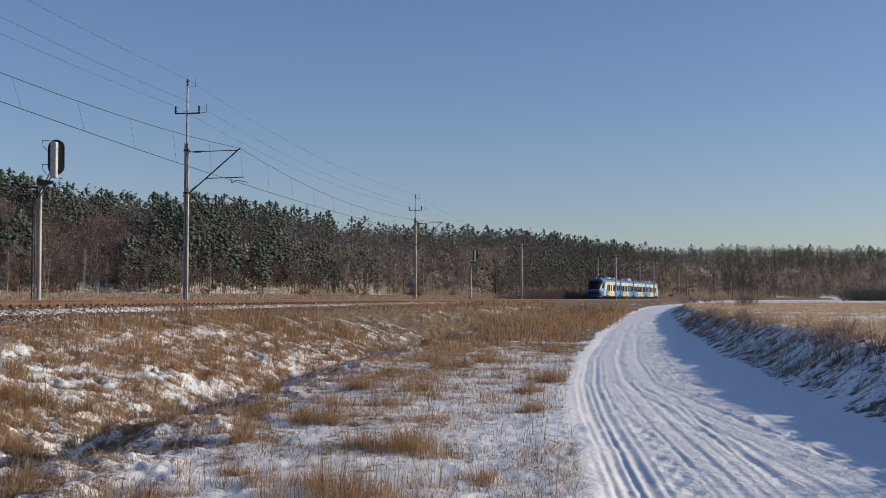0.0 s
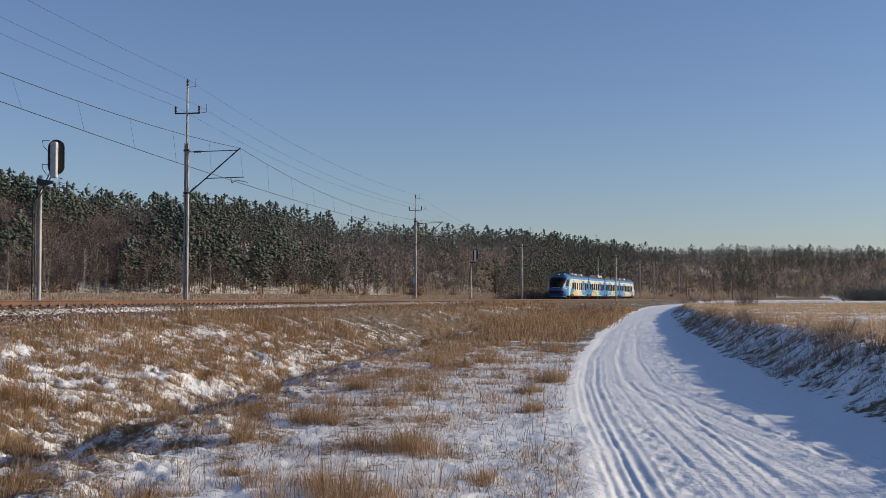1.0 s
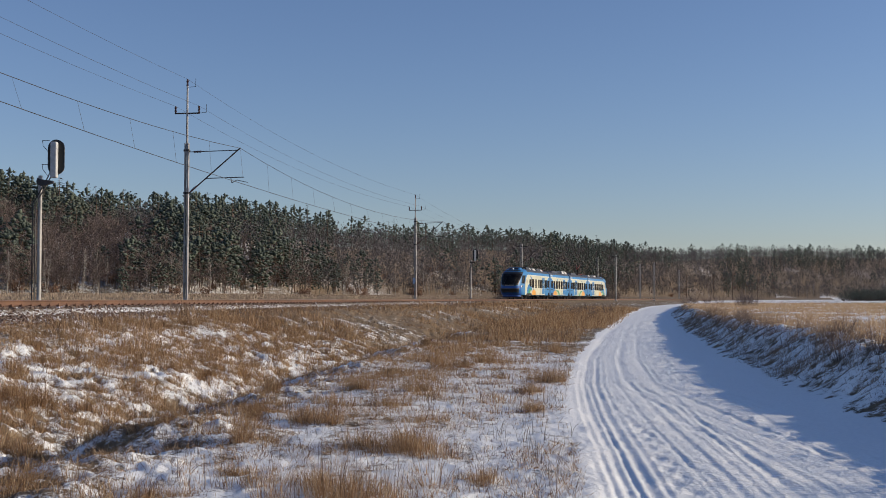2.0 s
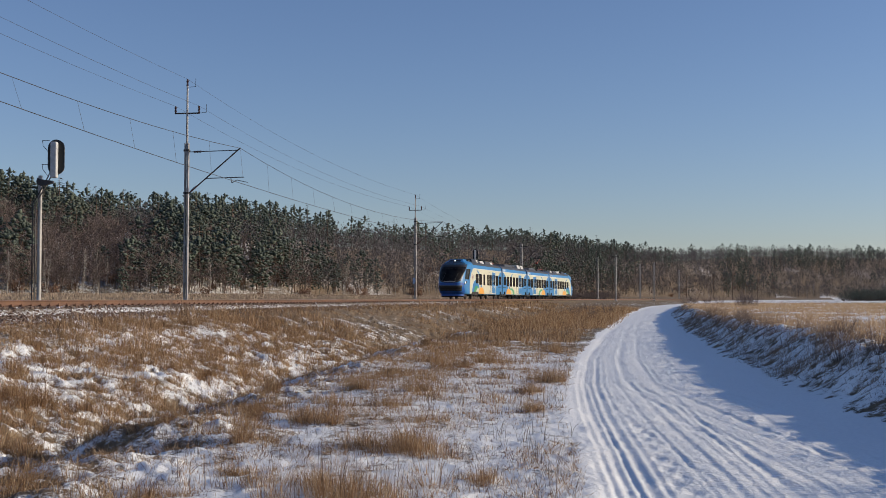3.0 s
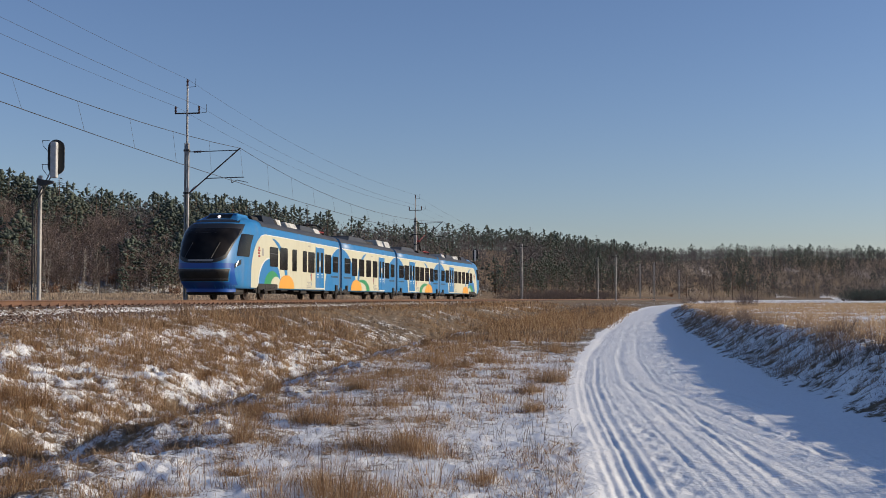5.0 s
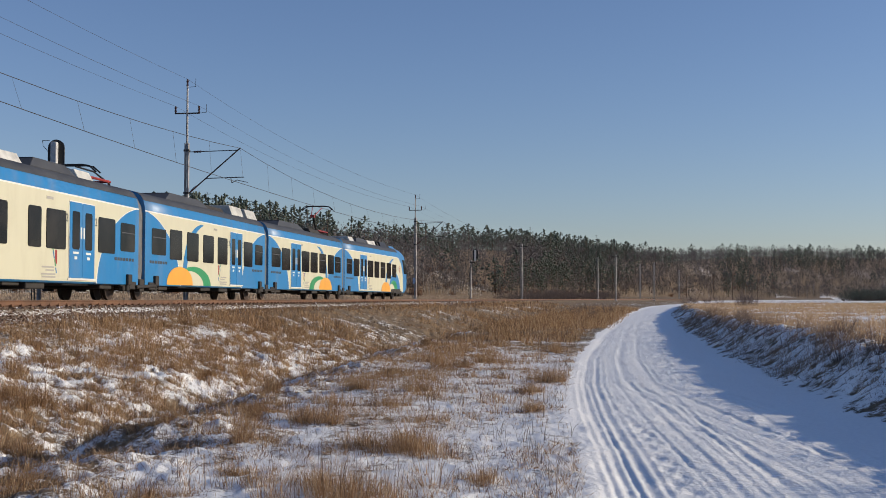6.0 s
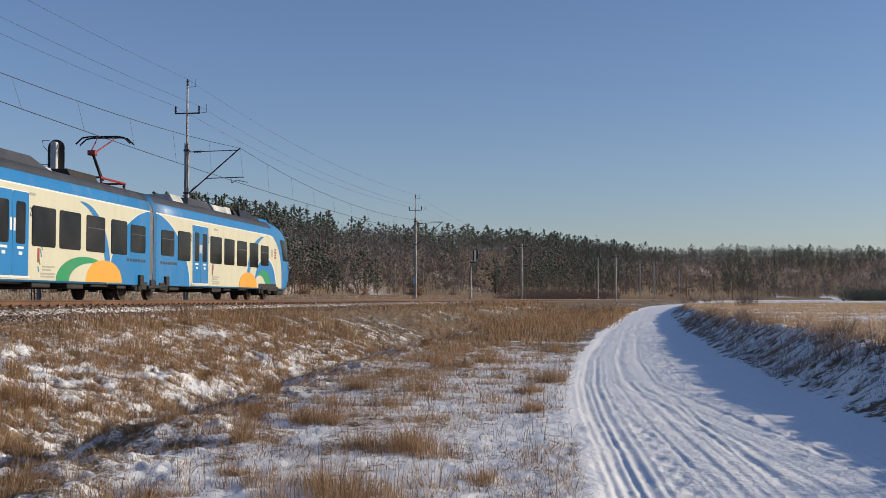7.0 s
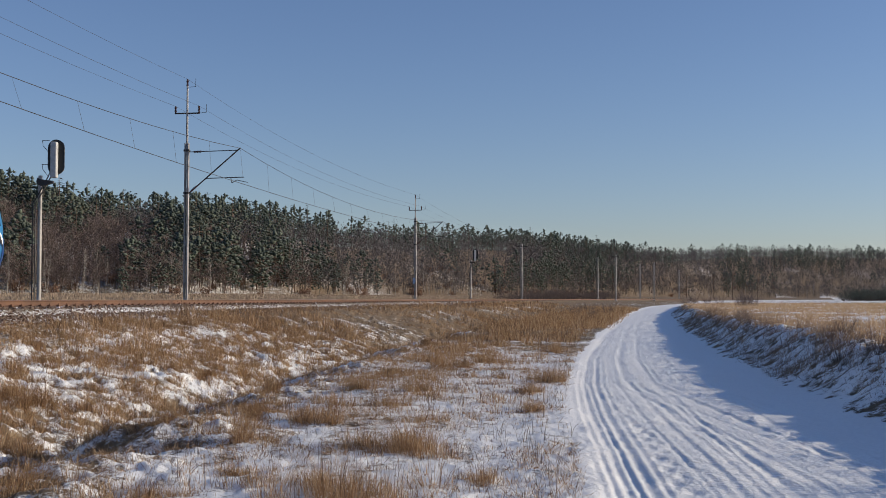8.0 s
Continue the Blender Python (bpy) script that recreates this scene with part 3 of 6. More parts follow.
sig = signal()
p, a = line_at(10.8, -2.3)
sig.matrix_basis = pose(p.x, p.y, RAIL_Z, 0, 0, math.degrees(-a) + 4)
p, a = line_at(108.1, -2.3)
far_sig = tagged(copy_thing(sig, pose(p.x, p.y, RAIL_Z + 0.12, 0, 0, math.degrees(-a))), "far grey signal post with a black-edged pale head")

# ---------------------------------------------------------------- the train
def paint(name, color, rough=0.32, dirt=(0.30, 0.24, 0.18), amount=0.3):
    """Gloss vehicle paint with streaks of road dirt."""
    m, nt, b = nodes_of(name)
    streak = noise_tex(nt, 1.0, 5, 0.6, "Object", (1.6, 1.0, 0.35))
    fine = noise_tex(nt, 9.0, 4, 0.6)
    k = math_node(nt, "MULTIPLY", math_node(nt, "MAXIMUM", math_node(nt, "SUBTRACT", streak, 0.46), 0.0), 4.0)
    k = math_node(nt, "MINIMUM", math_node(nt, "MULTIPLY", k, math_node(nt, "MULTIPLY", fine, amount)), 0.6)
    nt.links.new(mix_col(nt, k, color, dirt), b.inputs["Base Color"])
    nt.links.new(math_node(nt, "MULTIPLY_ADD", streak, 0.3, rough - 0.1), b.inputs["Roughness"])
    b.inputs["Coat Weight"].default_value = 0.08
    b.inputs["Coat Roughness"].default_value = 0.3
    return m


T_BLUE = paint("train_blue", (0.010, 0.175, 0.42), 0.42)
# darker copy of the train blue: the cab front's shade is in its colour
T_BLUE_SHADED = paint("train_blue_shaded", (0.010, 0.085, 0.36), 0.3, (0.03, 0.03, 0.05), 0.2)
T_CREAM = paint("train_cream", (0.57, 0.545, 0.40), 0.45)
T_WHITE = paint("train_white", (0.72, 0.71, 0.66))
T_GREEN = paint("train_green", (0.022, 0.27, 0.10))
T_ORANGE = paint("train_orange", (0.80, 0.36, 0.035))
T_ROOF = plain_mat("roof_grey", (0.055, 0.058, 0.064), 0.6, 0.0, 0.4, 1.2, 12)
T_BOX = plain_mat("roof_box_pale", (0.56, 0.55, 0.51), 0.6, 0.0, 0.45, 1.5, 14)
# underframe grime, also used for the shaded opening over the end bogies
T_DARK = plain_mat("underframe_grime_shade", (0.035, 0.03, 0.026), 0.8, 0.0, 0.5, 3, 20)
T_BRAKE = plain_mat("rusty_wheel", (0.09, 0.06, 0.045), 0.6, 0.4, 0.4)
T_RED = plain_mat("red_primer", (0.35, 0.045, 0.035), 0.5, 0.0, 0.3)
T_BELLOWS = plain_mat("grey_gangway_rubber", (0.17, 0.165, 0.16), 0.55, 0.0, 0.4, 2, 20)
T_INK = plain_mat("dark_lettering", (0.05, 0.05, 0.055), 0.5, 0.0, 0.1)
T_GREYINK = plain_mat("grey_lettering", (0.36, 0.34, 0.30), 0.5, 0.0, 0.1)


def window_mat():
    m, nt, b = nodes_of("tinted_window_glass")
    n = noise_tex(nt, 0.9, 2)
    nt.links.new(ramp(nt, n, [(0.35, (0.008, 0.008, 0.009)), (0.7, (0.03, 0.026, 0.024))]), b.inputs["Base Color"])
    b.inputs["Roughness"].default_value = 0.10
    b.inputs["Specular IOR Level"].default_value = 0.09
    return m


T_GLASS = window_mat()
m_, nt_, b_ = nodes_of("lit_headlamp")
b_.inputs["Base Color"].default_value = (0.9, 0.9, 0.85, 1)
b_.inputs["Emission Color"].default_value = (1.0, 0.93, 0.78, 1)
b_.inputs["Emission Strength"].default_value = 1.3
T_LAMP = m_

HALF_W = 1.42
SIDE_PROFILE = [(1.34, 0.50), (1.40, 0.55), (1.42, 0.65), (1.42, 1.0), (1.42, 1.5), (1.42, 2.0), (1.42, 2.5), (1.42, 2.9), (1.42, 3.14), (1.405, 3.30), (1.365, 3.45), (1.29, 3.60), (1.20, 3.70), (1.04, 3.79), (0.80, 3.85), (0.5, 3.88), (0.2, 3.89)]
ROOF_PROFILE = [(1.345, 3.49), (1.29, 3.60), (1.20, 3.70), (1.04, 3.79), (0.8, 3.85), (0.4, 3.885), (-0.4, 3.885), (-0.8, 3.85), (-1.04, 3.79), (-1.20, 3.70), (-1.29, 3.60), (-1.345, 3.49)]
TIP_Z = [0.5, 0.8, 1.2, 1.6, 2.0, 2.5, 3.0, 3.4, 3.7, 3.85, 3.89]
TIP_X = [20.15, 20.6, 20.88, 20.9, 20.82, 20.6, 20.18, 19.58, 18.75, 18.0, 17.5]


def half_width(z):
    zs = [q[1] for q in SIDE_PROFILE]
    return float(np.interp(z, zs, [q[0] for q in SIDE_PROFILE]))


def nose_point(z, t, out=0.0):
    """A point of the cab's skin at height z; t runs 0 (left side) to pi (right side)."""
    w = half_width(z)
    tip = float(np.interp(z, TIP_Z, TIP_X))
    start = tip - 2.6
    c, s = math.cos(t), math.sin(t)
    y = (w + out) * math.copysign(abs(c) ** 0.52, c)
    x = start + (2.6 + out) * max(0.0, s) ** 0.66
    return Vector((x, y, z))


def shell(nose, length):
    """The painted body shell. A cab end points to +x; a middle car runs from x = -length to 0."""
    bm = bmesh.new()
    rings = []
    for (w, z) in SIDE_PROFILE:
        ring = []
        if nose:
            tip = float(np.interp(z, TIP_Z, TIP_X))
            xs = [0.33, 4.0, 8.0, 12.0, 14.4, tip - 2.8]
            ring += [bm.verts.new((x, w, z)) for x in xs]
            ring += [bm.verts.new(nose_point(z, math.pi * k / 26)) for k in range(0, 27)]
            ring += [bm.verts.new((x, -w, z)) for x in xs[::-1]]
        else:
            xs = [-0.33, -4.0, -8.0, -12.0, -length + 0.33]
            ring += [bm.verts.new((x, -w, z)) for x in xs]
            ring += [bm.verts.new((x, w, z)) for x in xs[::-1]]
        rings.append(ring)
    n = len(rings[0])
    for a, b in zip(rings[:-1], rings[1:]):
        for i in range(n):
            j = (i + 1) % n
            bm.faces.new((a[i], a[j], b[j], b[i]))
    bm.faces.new(rings[0][::-1])
    bm.faces.new(rings[-1])
    return bm


def nose_patch(z0, z1, t0, t1, out, nz=8, nt=12, cut=None):
    """A skin panel that follows the cab, with a rim, lying 'out' metres proud."""
    bm = bmesh.new()
    grid = []
    for i in range(nz + 1):
        row = []
        for j in range(nt + 1):
            z, t = z0 + (z1 - z0) * i / nz, t0 + (t1 - t0) * j / nt
            if cut:
                z, t = cut(i / nz, j / nt, z, t)
            row.append(bm.verts.new(nose_point(z, t, out)))
        grid.append(row)
    for i in range(nz):
        for j in range(nt):
            bm.faces.new((grid[i][j], grid[i][j + 1], grid[i + 1][j + 1], grid[i + 1][j]))
    return bm


def slab(outline, depth, side, layer):
    """A flat panel with thickness on the body side; outline in (x, z), layer = mm it stands proud."""
    bm = bmesh.new()
    y1 = HALF_W + layer * 0.001
    y0 = y1 - depth
    a = [bm.verts.new((x, side * y0, z)) for x, z in outline]
    b = [bm.verts.new((x, side * y1, z)) for x, z in outline]
    bm.faces.new(b)
    for i in range(len(a)):
        j = (i + 1) % len(a)
        bm.faces.new((a[i], a[j], b[j], b[i]))
    return bm


def rounded(x0, x1, z0, z1, r=0.1, seg=4):
    pts = []
    for cx, cz, t0 in ((x1 - r, z1 - r, 0), (x0 + r, z1 - r, 90), (x0 + r, z0 + r, 180), (x1 - r, z0 + r, 270)):
        for k in range(seg + 1):
            t = radians(t0 + 90 * k / seg)
            pts.append((cx + r * math.cos(t), cz + r * math.sin(t)))
    return pts


def dome(c, half, z0, z1, p=2.0, n=22, t0=0.0, t1=math.pi):
    """A flat-based superellipse dome."""
    out = []
    for k in range(n + 1):
        t = t0 + (t1 - t0) * k / n
        co, si = math.cos(t), math.sin(t)
        out.append((c + half * math.copysign(abs(co) ** (2 / p), co), z0 + (z1 - z0) * abs(si) ** (2 / p)))
    return out


def swoosh(pts, w):
    """A tapering curved stripe through the points."""
    left, right = [], []
    n = len(pts) * 4
    xs, zs = [q[0] for q in pts], [q[1] for q in pts]
    tt = np.linspace(0, len(pts) - 1, n)
    bx_, pz_ = np.interp(tt, range(len(pts)), xs), np.interp(tt, range(len(pts)), zs)
    bx_ = np.convolve(np.pad(bx_, 2, "edge"), np.ones(5) / 5, "valid")
    pz_ = np.convolve(np.pad(pz_, 2, "edge"), np.ones(5) / 5, "valid")
    for k in range(n):
        a, b = max(0, k - 1), min(n - 1, k + 1)
        d = Vector((bx_[b] - bx_[a], pz_[b] - pz_[a])).normalized()
        h = w * 0.5 * (0.06 + 0.94 * min(1, k / (n * 0.55)))
        left.append((bx_[k] - d.y * h, pz_[k] + d.x * h))
        right.append((bx_[k] + d.y * h, pz_[k] - d.x * h))
    return left + right[::-1]


def letter(text, size, x, z, side, parent, name="class_number"):
    cu = bpy.data.curves.new(name, "FONT")
    cu.body, cu.size, cu.extrude, cu.align_x = text, size, 0.002, "CENTER"
    cu.materials.append(T_INK)
    ob = new(name, cu)
    ob.parent = parent
    ob.matrix_basis = pose(x, side * (HALF_W + 0.012), z, 90, 0, 180 if side > 0 else 0)
    return tagged(ob, "dark painted class number")


def dress_side(body, side, w, doors, arches, oranges, greens, swish, cream, vent, sign):
    """Livery, windows and doors of one side of a car; all places are metres in the car's own x."""
    sl = lambda name, outline, layer, mat, lab="", d=0.02: part(name, slab(outline, d, side, layer), mat, body, lab)
    sl("white_edging", [(x, z + 0.045 if z > 3 else z) for x, z in cream], 4, T_WHITE, "white edging line")
    sl("cream_panel", cream, 7, T_CREAM, "cream painted side panel")
    for a in arches:
        sl("white_edging", a(0.06), 9, T_WHITE)
        sl("blue_arch", a(0.0), 11, T_BLUE, "blue painted arch")
    for kind, o in greens:
        sl({"g": "green_arc", "c": "cream_arc", "b": "blue_arc", "w": "white_edging"}[kind], o, {"w": 13, "b": 15, "g": 17, "c": 19}[kind], {"g": T_GREEN, "c": T_CREAM, "b": T_BLUE, "w": T_WHITE}[kind])
    sl("blue_swoosh", swoosh(swish, 0.42), 16, T_BLUE, "blue painted swoosh")
    for o in oranges:
        sl("orange_dome", o, 22, T_ORANGE, "orange painted dome")
    for k, (x0, x1, z0, z1) in enumerate(w):
        win = sl("window", rounded(x0, x1, z0, z1, 0.09), 27, T_GLASS, "dark tinted window with rounded corners", 0.03)
        if k in vent:
            zz = z1 - (z1 - z0) * 0.36
            sl("vent_bar", [(x0 + 0.05, zz), (x1 - 0.05, zz), (x1 - 0.05, zz + 0.035), (x0 + 0.05, zz + 0.035)], 31, T_ROOF)
    for a in arches:
        xs = [x for x, _ in a(0.0)]
        edge = xs[0]
        way = 1 if max(xs) > edge + 0.5 else -1
        for k in range(7):
            q0, q1 = sorted((edge + way * (0.45 + k * 0.26), edge + way * (0.45 + k * 0.26 + 0.2)))
            sl("lettering_bar", [(q0, 1.30), (q1, 1.30), (q1, 1.40), (q0, 1.40)], 14, T_ROOF)
    for (x0, x1) in doors:
        sl("door_frame", rounded(x0 - 0.03, x1 + 0.03, 0.64, 2.96, 0.08), 24, T_WHITE, "pale door surround")
        sl("door_threshold", [(x0 - 0.1, 0.60), (x1 + 0.1, 0.60), (x1 + 0.1, 0.65), (x0 - 0.1, 0.65)], 45, T_WHITE)
        xm = (x0 + x1) / 2
        for a, b in ((x0, xm - 0.012), (xm + 0.012, x1)):
            sl("door_leaf", rounded(a, b, 0.66, 2.93, 0.06), 36, T_BLUE, "blue sliding door leaf", 0.04)
            c = (b - a)
            sl("door_window", rounded(a + c * 0.22, b - c * 0.2, 1.52, 2.66, 0.09), 42, T_GLASS, "narrow dark door window")
            sl("door_sticker", [(a + c * 0.3, 1.38), (b - c * 0.28, 1.38), (b - c * 0.28, 1.45), (a + c * 0.3, 1.45)], 40, T_WHITE)
            sl("door_sticker", [(a + c * 0.4, 1.22), (b - c * 0.38, 1.22), (b - c * 0.38, 1.31), (a + c * 0.4, 1.31)], 40, T_WHITE)
        sl("door_handle", rounded(xm - 0.16, xm - 0.05, 1.85, 2.2, 0.03), 44, T_WHITE)
        sl("door_handle", rounded(xm + 0.05, xm + 0.16, 1.85, 2.2, 0.03), 44, T_WHITE)
        for x in (x0 - 0.17, x1 + 0.14):
            letter("2", 0.34, x, 2.32, side, body)
    # stickers and small lettering
    sx, sgn = sign
    sl("red_sticker", rounded(sx, sx + 0.13, 1.05, 1.45, 0.02), 13, T_RED, "small red sticker")
    for k, (dx, z, ln) in enumerate(((0.2, 0.92, 0.8), (0.2, 0.83, 0.55), (0.1, 0.72, 0.95), (0.1, 0.64, 0.9))):
        a, b = sorted((sx + sgn * dx, sx + sgn * (dx + ln)))
        sl("lettering_bar", [(a, z), (b, z), (b, z + 0.05), (a, z + 0.05)], 13, T_GREYINK)
    for k, (dx, z, h2) in enumerate(((-0.12, 0.78, 0.16), (-0.05, 0.98, 0.2), (0.04, 1.2, 0.22), (0.1, 1.4, 0.12))):
        a = sx + sgn * (0.12 + dx)
        sl("logo_stroke", [(a, z), (a + 0.05, z), (a + 0.12, z + h2), (a + 0.06, z + h2)], 14, T_GREEN if k % 2 else T_BLUE)
    sl("number_bar", [(sx + 0.3, 2.88), (sx + 0.75, 2.88), (sx + 0.75, 2.96), (sx + 0.3, 2.96)], 13, T_GREYINK)


def roof_unit(body, x0, x1, h, mat, w=1.0, slope=0.0, name="roof_unit", label=""):
    bm = bmesh.new()
    add_box(bm, x0, x1, -w, w, 3.78, 3.84 + h, bevel=0.03)
    for v in bm.verts:
        if v.co.z > 3.85 + h * 0.4:
            v.co.y *= 0.86
            if slope:
                v.co.x = (x0 + x1) / 2 + (v.co.x - (x0 + x1) / 2) * (1 - slope)
    return part(name, bm, mat, body, label)


def roof_line(body, pts, r, mat, name="roof_cable"):
    return tube_part(name, mat, body, pts, r, 6)


def cab_car(root):
    """An end car: x = 0 at its gangway, the cab towards +x. Windows of the side towards +y are seen."""
    body = part("car_body", shell(True, 0), T_BLUE, root, "blue and cream end car with a raked cab", True)
    for p in body.data.polygons:
        p.use_smooth = abs(p.normal.z) < 0.98
    ro = bmesh.new()
    rows = [[ro.verts.new((x, y * 1.005, z + 0.006)) for (y, z) in ROOF_PROFILE] for x in (0.33, 5, 10, 16.2)]
    for a, b in zip(rows[:-1], rows[1:]):
        for i in range(11):
            ro.faces.new((a[i], a[i + 1], b[i + 1], b[i]))
    part("roof_skin", ro, T_ROOF, body, "dark grey roof skin", True)
    return body


def cab_front(body):
    def taper(i, j, z, t):
        k = 1 - 0.16 * abs(2 * j - 1) ** 2 * (1 - i)
        return z + 0.22 * (abs(2 * j - 1) ** 2) * (1 - i), math.pi / 2 + (t - math.pi / 2) * (0.58 + 0.42 * min(1.0, i * 1.35))
    part("windscreen_mask", nose_patch(1.62, 3.46, radians(30), radians(150), 0.010, 12, 22, taper), BLACK, body, "black windscreen surround", True)
    part("windscreen", nose_patch(1.78, 3.22, radians(36), radians(144), 0.02, 12, 22, taper), T_GLASS, body, "dark raked windscreen", True)
    for y in (0.25, -0.55):
        a, b = nose_point(1.84, radians(90) - y * 0.5, 0.05), nose_point(2.55, radians(90) - (y + 0.35) * 0.5, 0.05)
        tube_part("wiper", BLACK, body, [a, b], 0.018, 5)
    part("train_number", nose_patch(1.70, 1.78, radians(80), radians(100), 0.026, 2, 6), T_GREYINK, body, "pale number strip under the windscreen")
    part("front_skirt", nose_patch(0.34, 0.66, radians(40), radians(140), 0.0, 6, 22), T_BLUE_SHADED, body, "blue front skirt in a shaded tone", True)
    part("front_panel", nose_patch(0.66, 1.62, radians(34), radians(146), 0.008, 8, 22), T_BLUE_SHADED, body, "blue lower front panel in a shaded tone", True)
    def narrow(i, j, z, t):
        return z, math.pi / 2 + (t - math.pi / 2) * (0.80 + 0.20 * i)
    part("grille_frame", nose_patch(0.78, 1.40, radians(43), radians(137), 0.014, 6, 20, narrow), T_BLUE, body, "blue grille surround", True)
    part("grille", nose_patch(0.82, 1.36, radians(46), radians(134), 0.020, 6, 20, narrow), BLACK, body, "black coupler grille", True)
    part("coupler_hatch", nose_patch(0.98, 1.24, radians(72), radians(108), 0.028, 4, 10), T_DARK, body, "dark coupler hatch", True)
    for z in (0.90, 1.30):
        part("grille_bar", nose_patch(z, z + 0.03, radians(52), radians(128), 0.027, 1, 16), T_BELLOWS, body)
    part("display", nose_patch(3.52, 3.68, radians(48), radians(132), 0.012, 3, 14), BLACK, body, "dark destination display", True)
    bm = bmesh.new()
    add_box(bm, 16.3, 18.75, -1.0, 1.0, 3.55, 4.02, bevel=0.10)
    for v in bm.verts:
        if v.co.z > 3.82:
            v.co.y *= 0.72
            if v.co.x > 17:
                v.co.x -= 0.85
    part("roof_fairing", bm, T_BLUE, body, "blue fairing above the cab")
    bm = bmesh.new()
    for y0, y1 in ((-0.6, 0.6),):
        vs = [bm.verts.new(c) for c in ((18.70, y0, 3.68), (18.70, y1, 3.68), (18.02, y1 * 0.9, 3.97), (18.02, y0 * 0.9, 3.97))]
        f = bm.faces.new(vs)
        bmesh.ops.solidify(bm, geom=[f], thickness=-0.03)
    part("lamp_panel", bm, BLACK, body, "black lamp panel")
    bm = bmesh.new()
    add_tube(bm, (18.3, 0, 3.84), (18.48, 0, 3.83), 0.055, 0.05, 12)
    part("top_headlamp", bm, T_LAMP, body, "lit top headlamp")
    for lo, hi in ((17, 34), (146, 163)):
        def slant(i, j, z, t, lo=lo):
            e = j if lo < 90 else 1 - j
            return z + 0.20 * (1 - e) - 0.03 * i * e, t
        part("headlamp_bezel", nose_patch(1.40, 1.62, radians(lo), radians(hi), 0.02, 4, 8, slant), BLACK, body, "dark headlamp bezel", True)
        mid0, mid1 = (lo + 8, hi - 3) if lo < 90 else (lo + 3, hi - 8)
        part("headlamp", nose_patch(1.46, 1.58, radians(mid0), radians(mid1), 0.03, 3, 4, slant), T_LAMP, body, "small lit headlamp", True)
    for lo, hi in ((0.5, 29), (151, 179.5)):
        part("cab_window", nose_patch(1.96, 3.0, radians(lo), radians(hi), 0.014, 8, 8), T_GLASS, body, "dark cab side window", True)
    bm = bmesh.new()
    add_box(bm, 19.6, 20.35, -0.18, 0.18, 0.86, 1.1, bevel=0.05)
    part("coupler", bm, T_DARK, body, "dark automatic coupler")
    bm = bmesh.new()
    add_box(bm, 18.2, 19.6, -1.15, 1.15, 0.22, 0.52, bevel=0.12)
    part("snow_plough", bm, T_DARK, body, "dark underrun plough")


def gap_arch(at, way, half):
    """The blue arch that two cars share across their gangway."""
    def outline(grow):
        pts = dome(at, half + grow, 0.52, 3.13 + grow * 0.4, 1.85, 40)
        keep = [(x, z) for x, z in pts if (x - at) * way >= 0.335]
        edge = at + way * 0.335
        zt = max(z for _, z in keep)
        return ([(edge, 0.52), (edge, zt)] + sorted(keep, key=lambda q: (q[0] - at) * way))
    return outline


def cream_outline(x0, x1, cab):
    if not cab:
        return [(x0, 0.56), (x1, 0.56), (x1, 3.10), (x0, 3.10)]
    # the end towards the cab is rounded
    pts = [(x0, 0.56), (18.05, 0.56)]
    for k in range(11):
        t = radians(90 * k / 10)
        pts.append((15.6 + 2.45 * math.cos(t) ** 0.9, 0.95 + 2.15 * math.sin(t) ** 0.9))
    return pts + [(x0, 3.10)]


def under_gear(body, spans):
    for x0, x1, z0 in spans:
        bm = bmesh.new()
        add_box(bm, x0, x1, -1.25, 1.25, z0, 0.56, bevel=0.04)
        part("equipment_box", bm, T_DARK, body, "grimy underfloor equipment box")


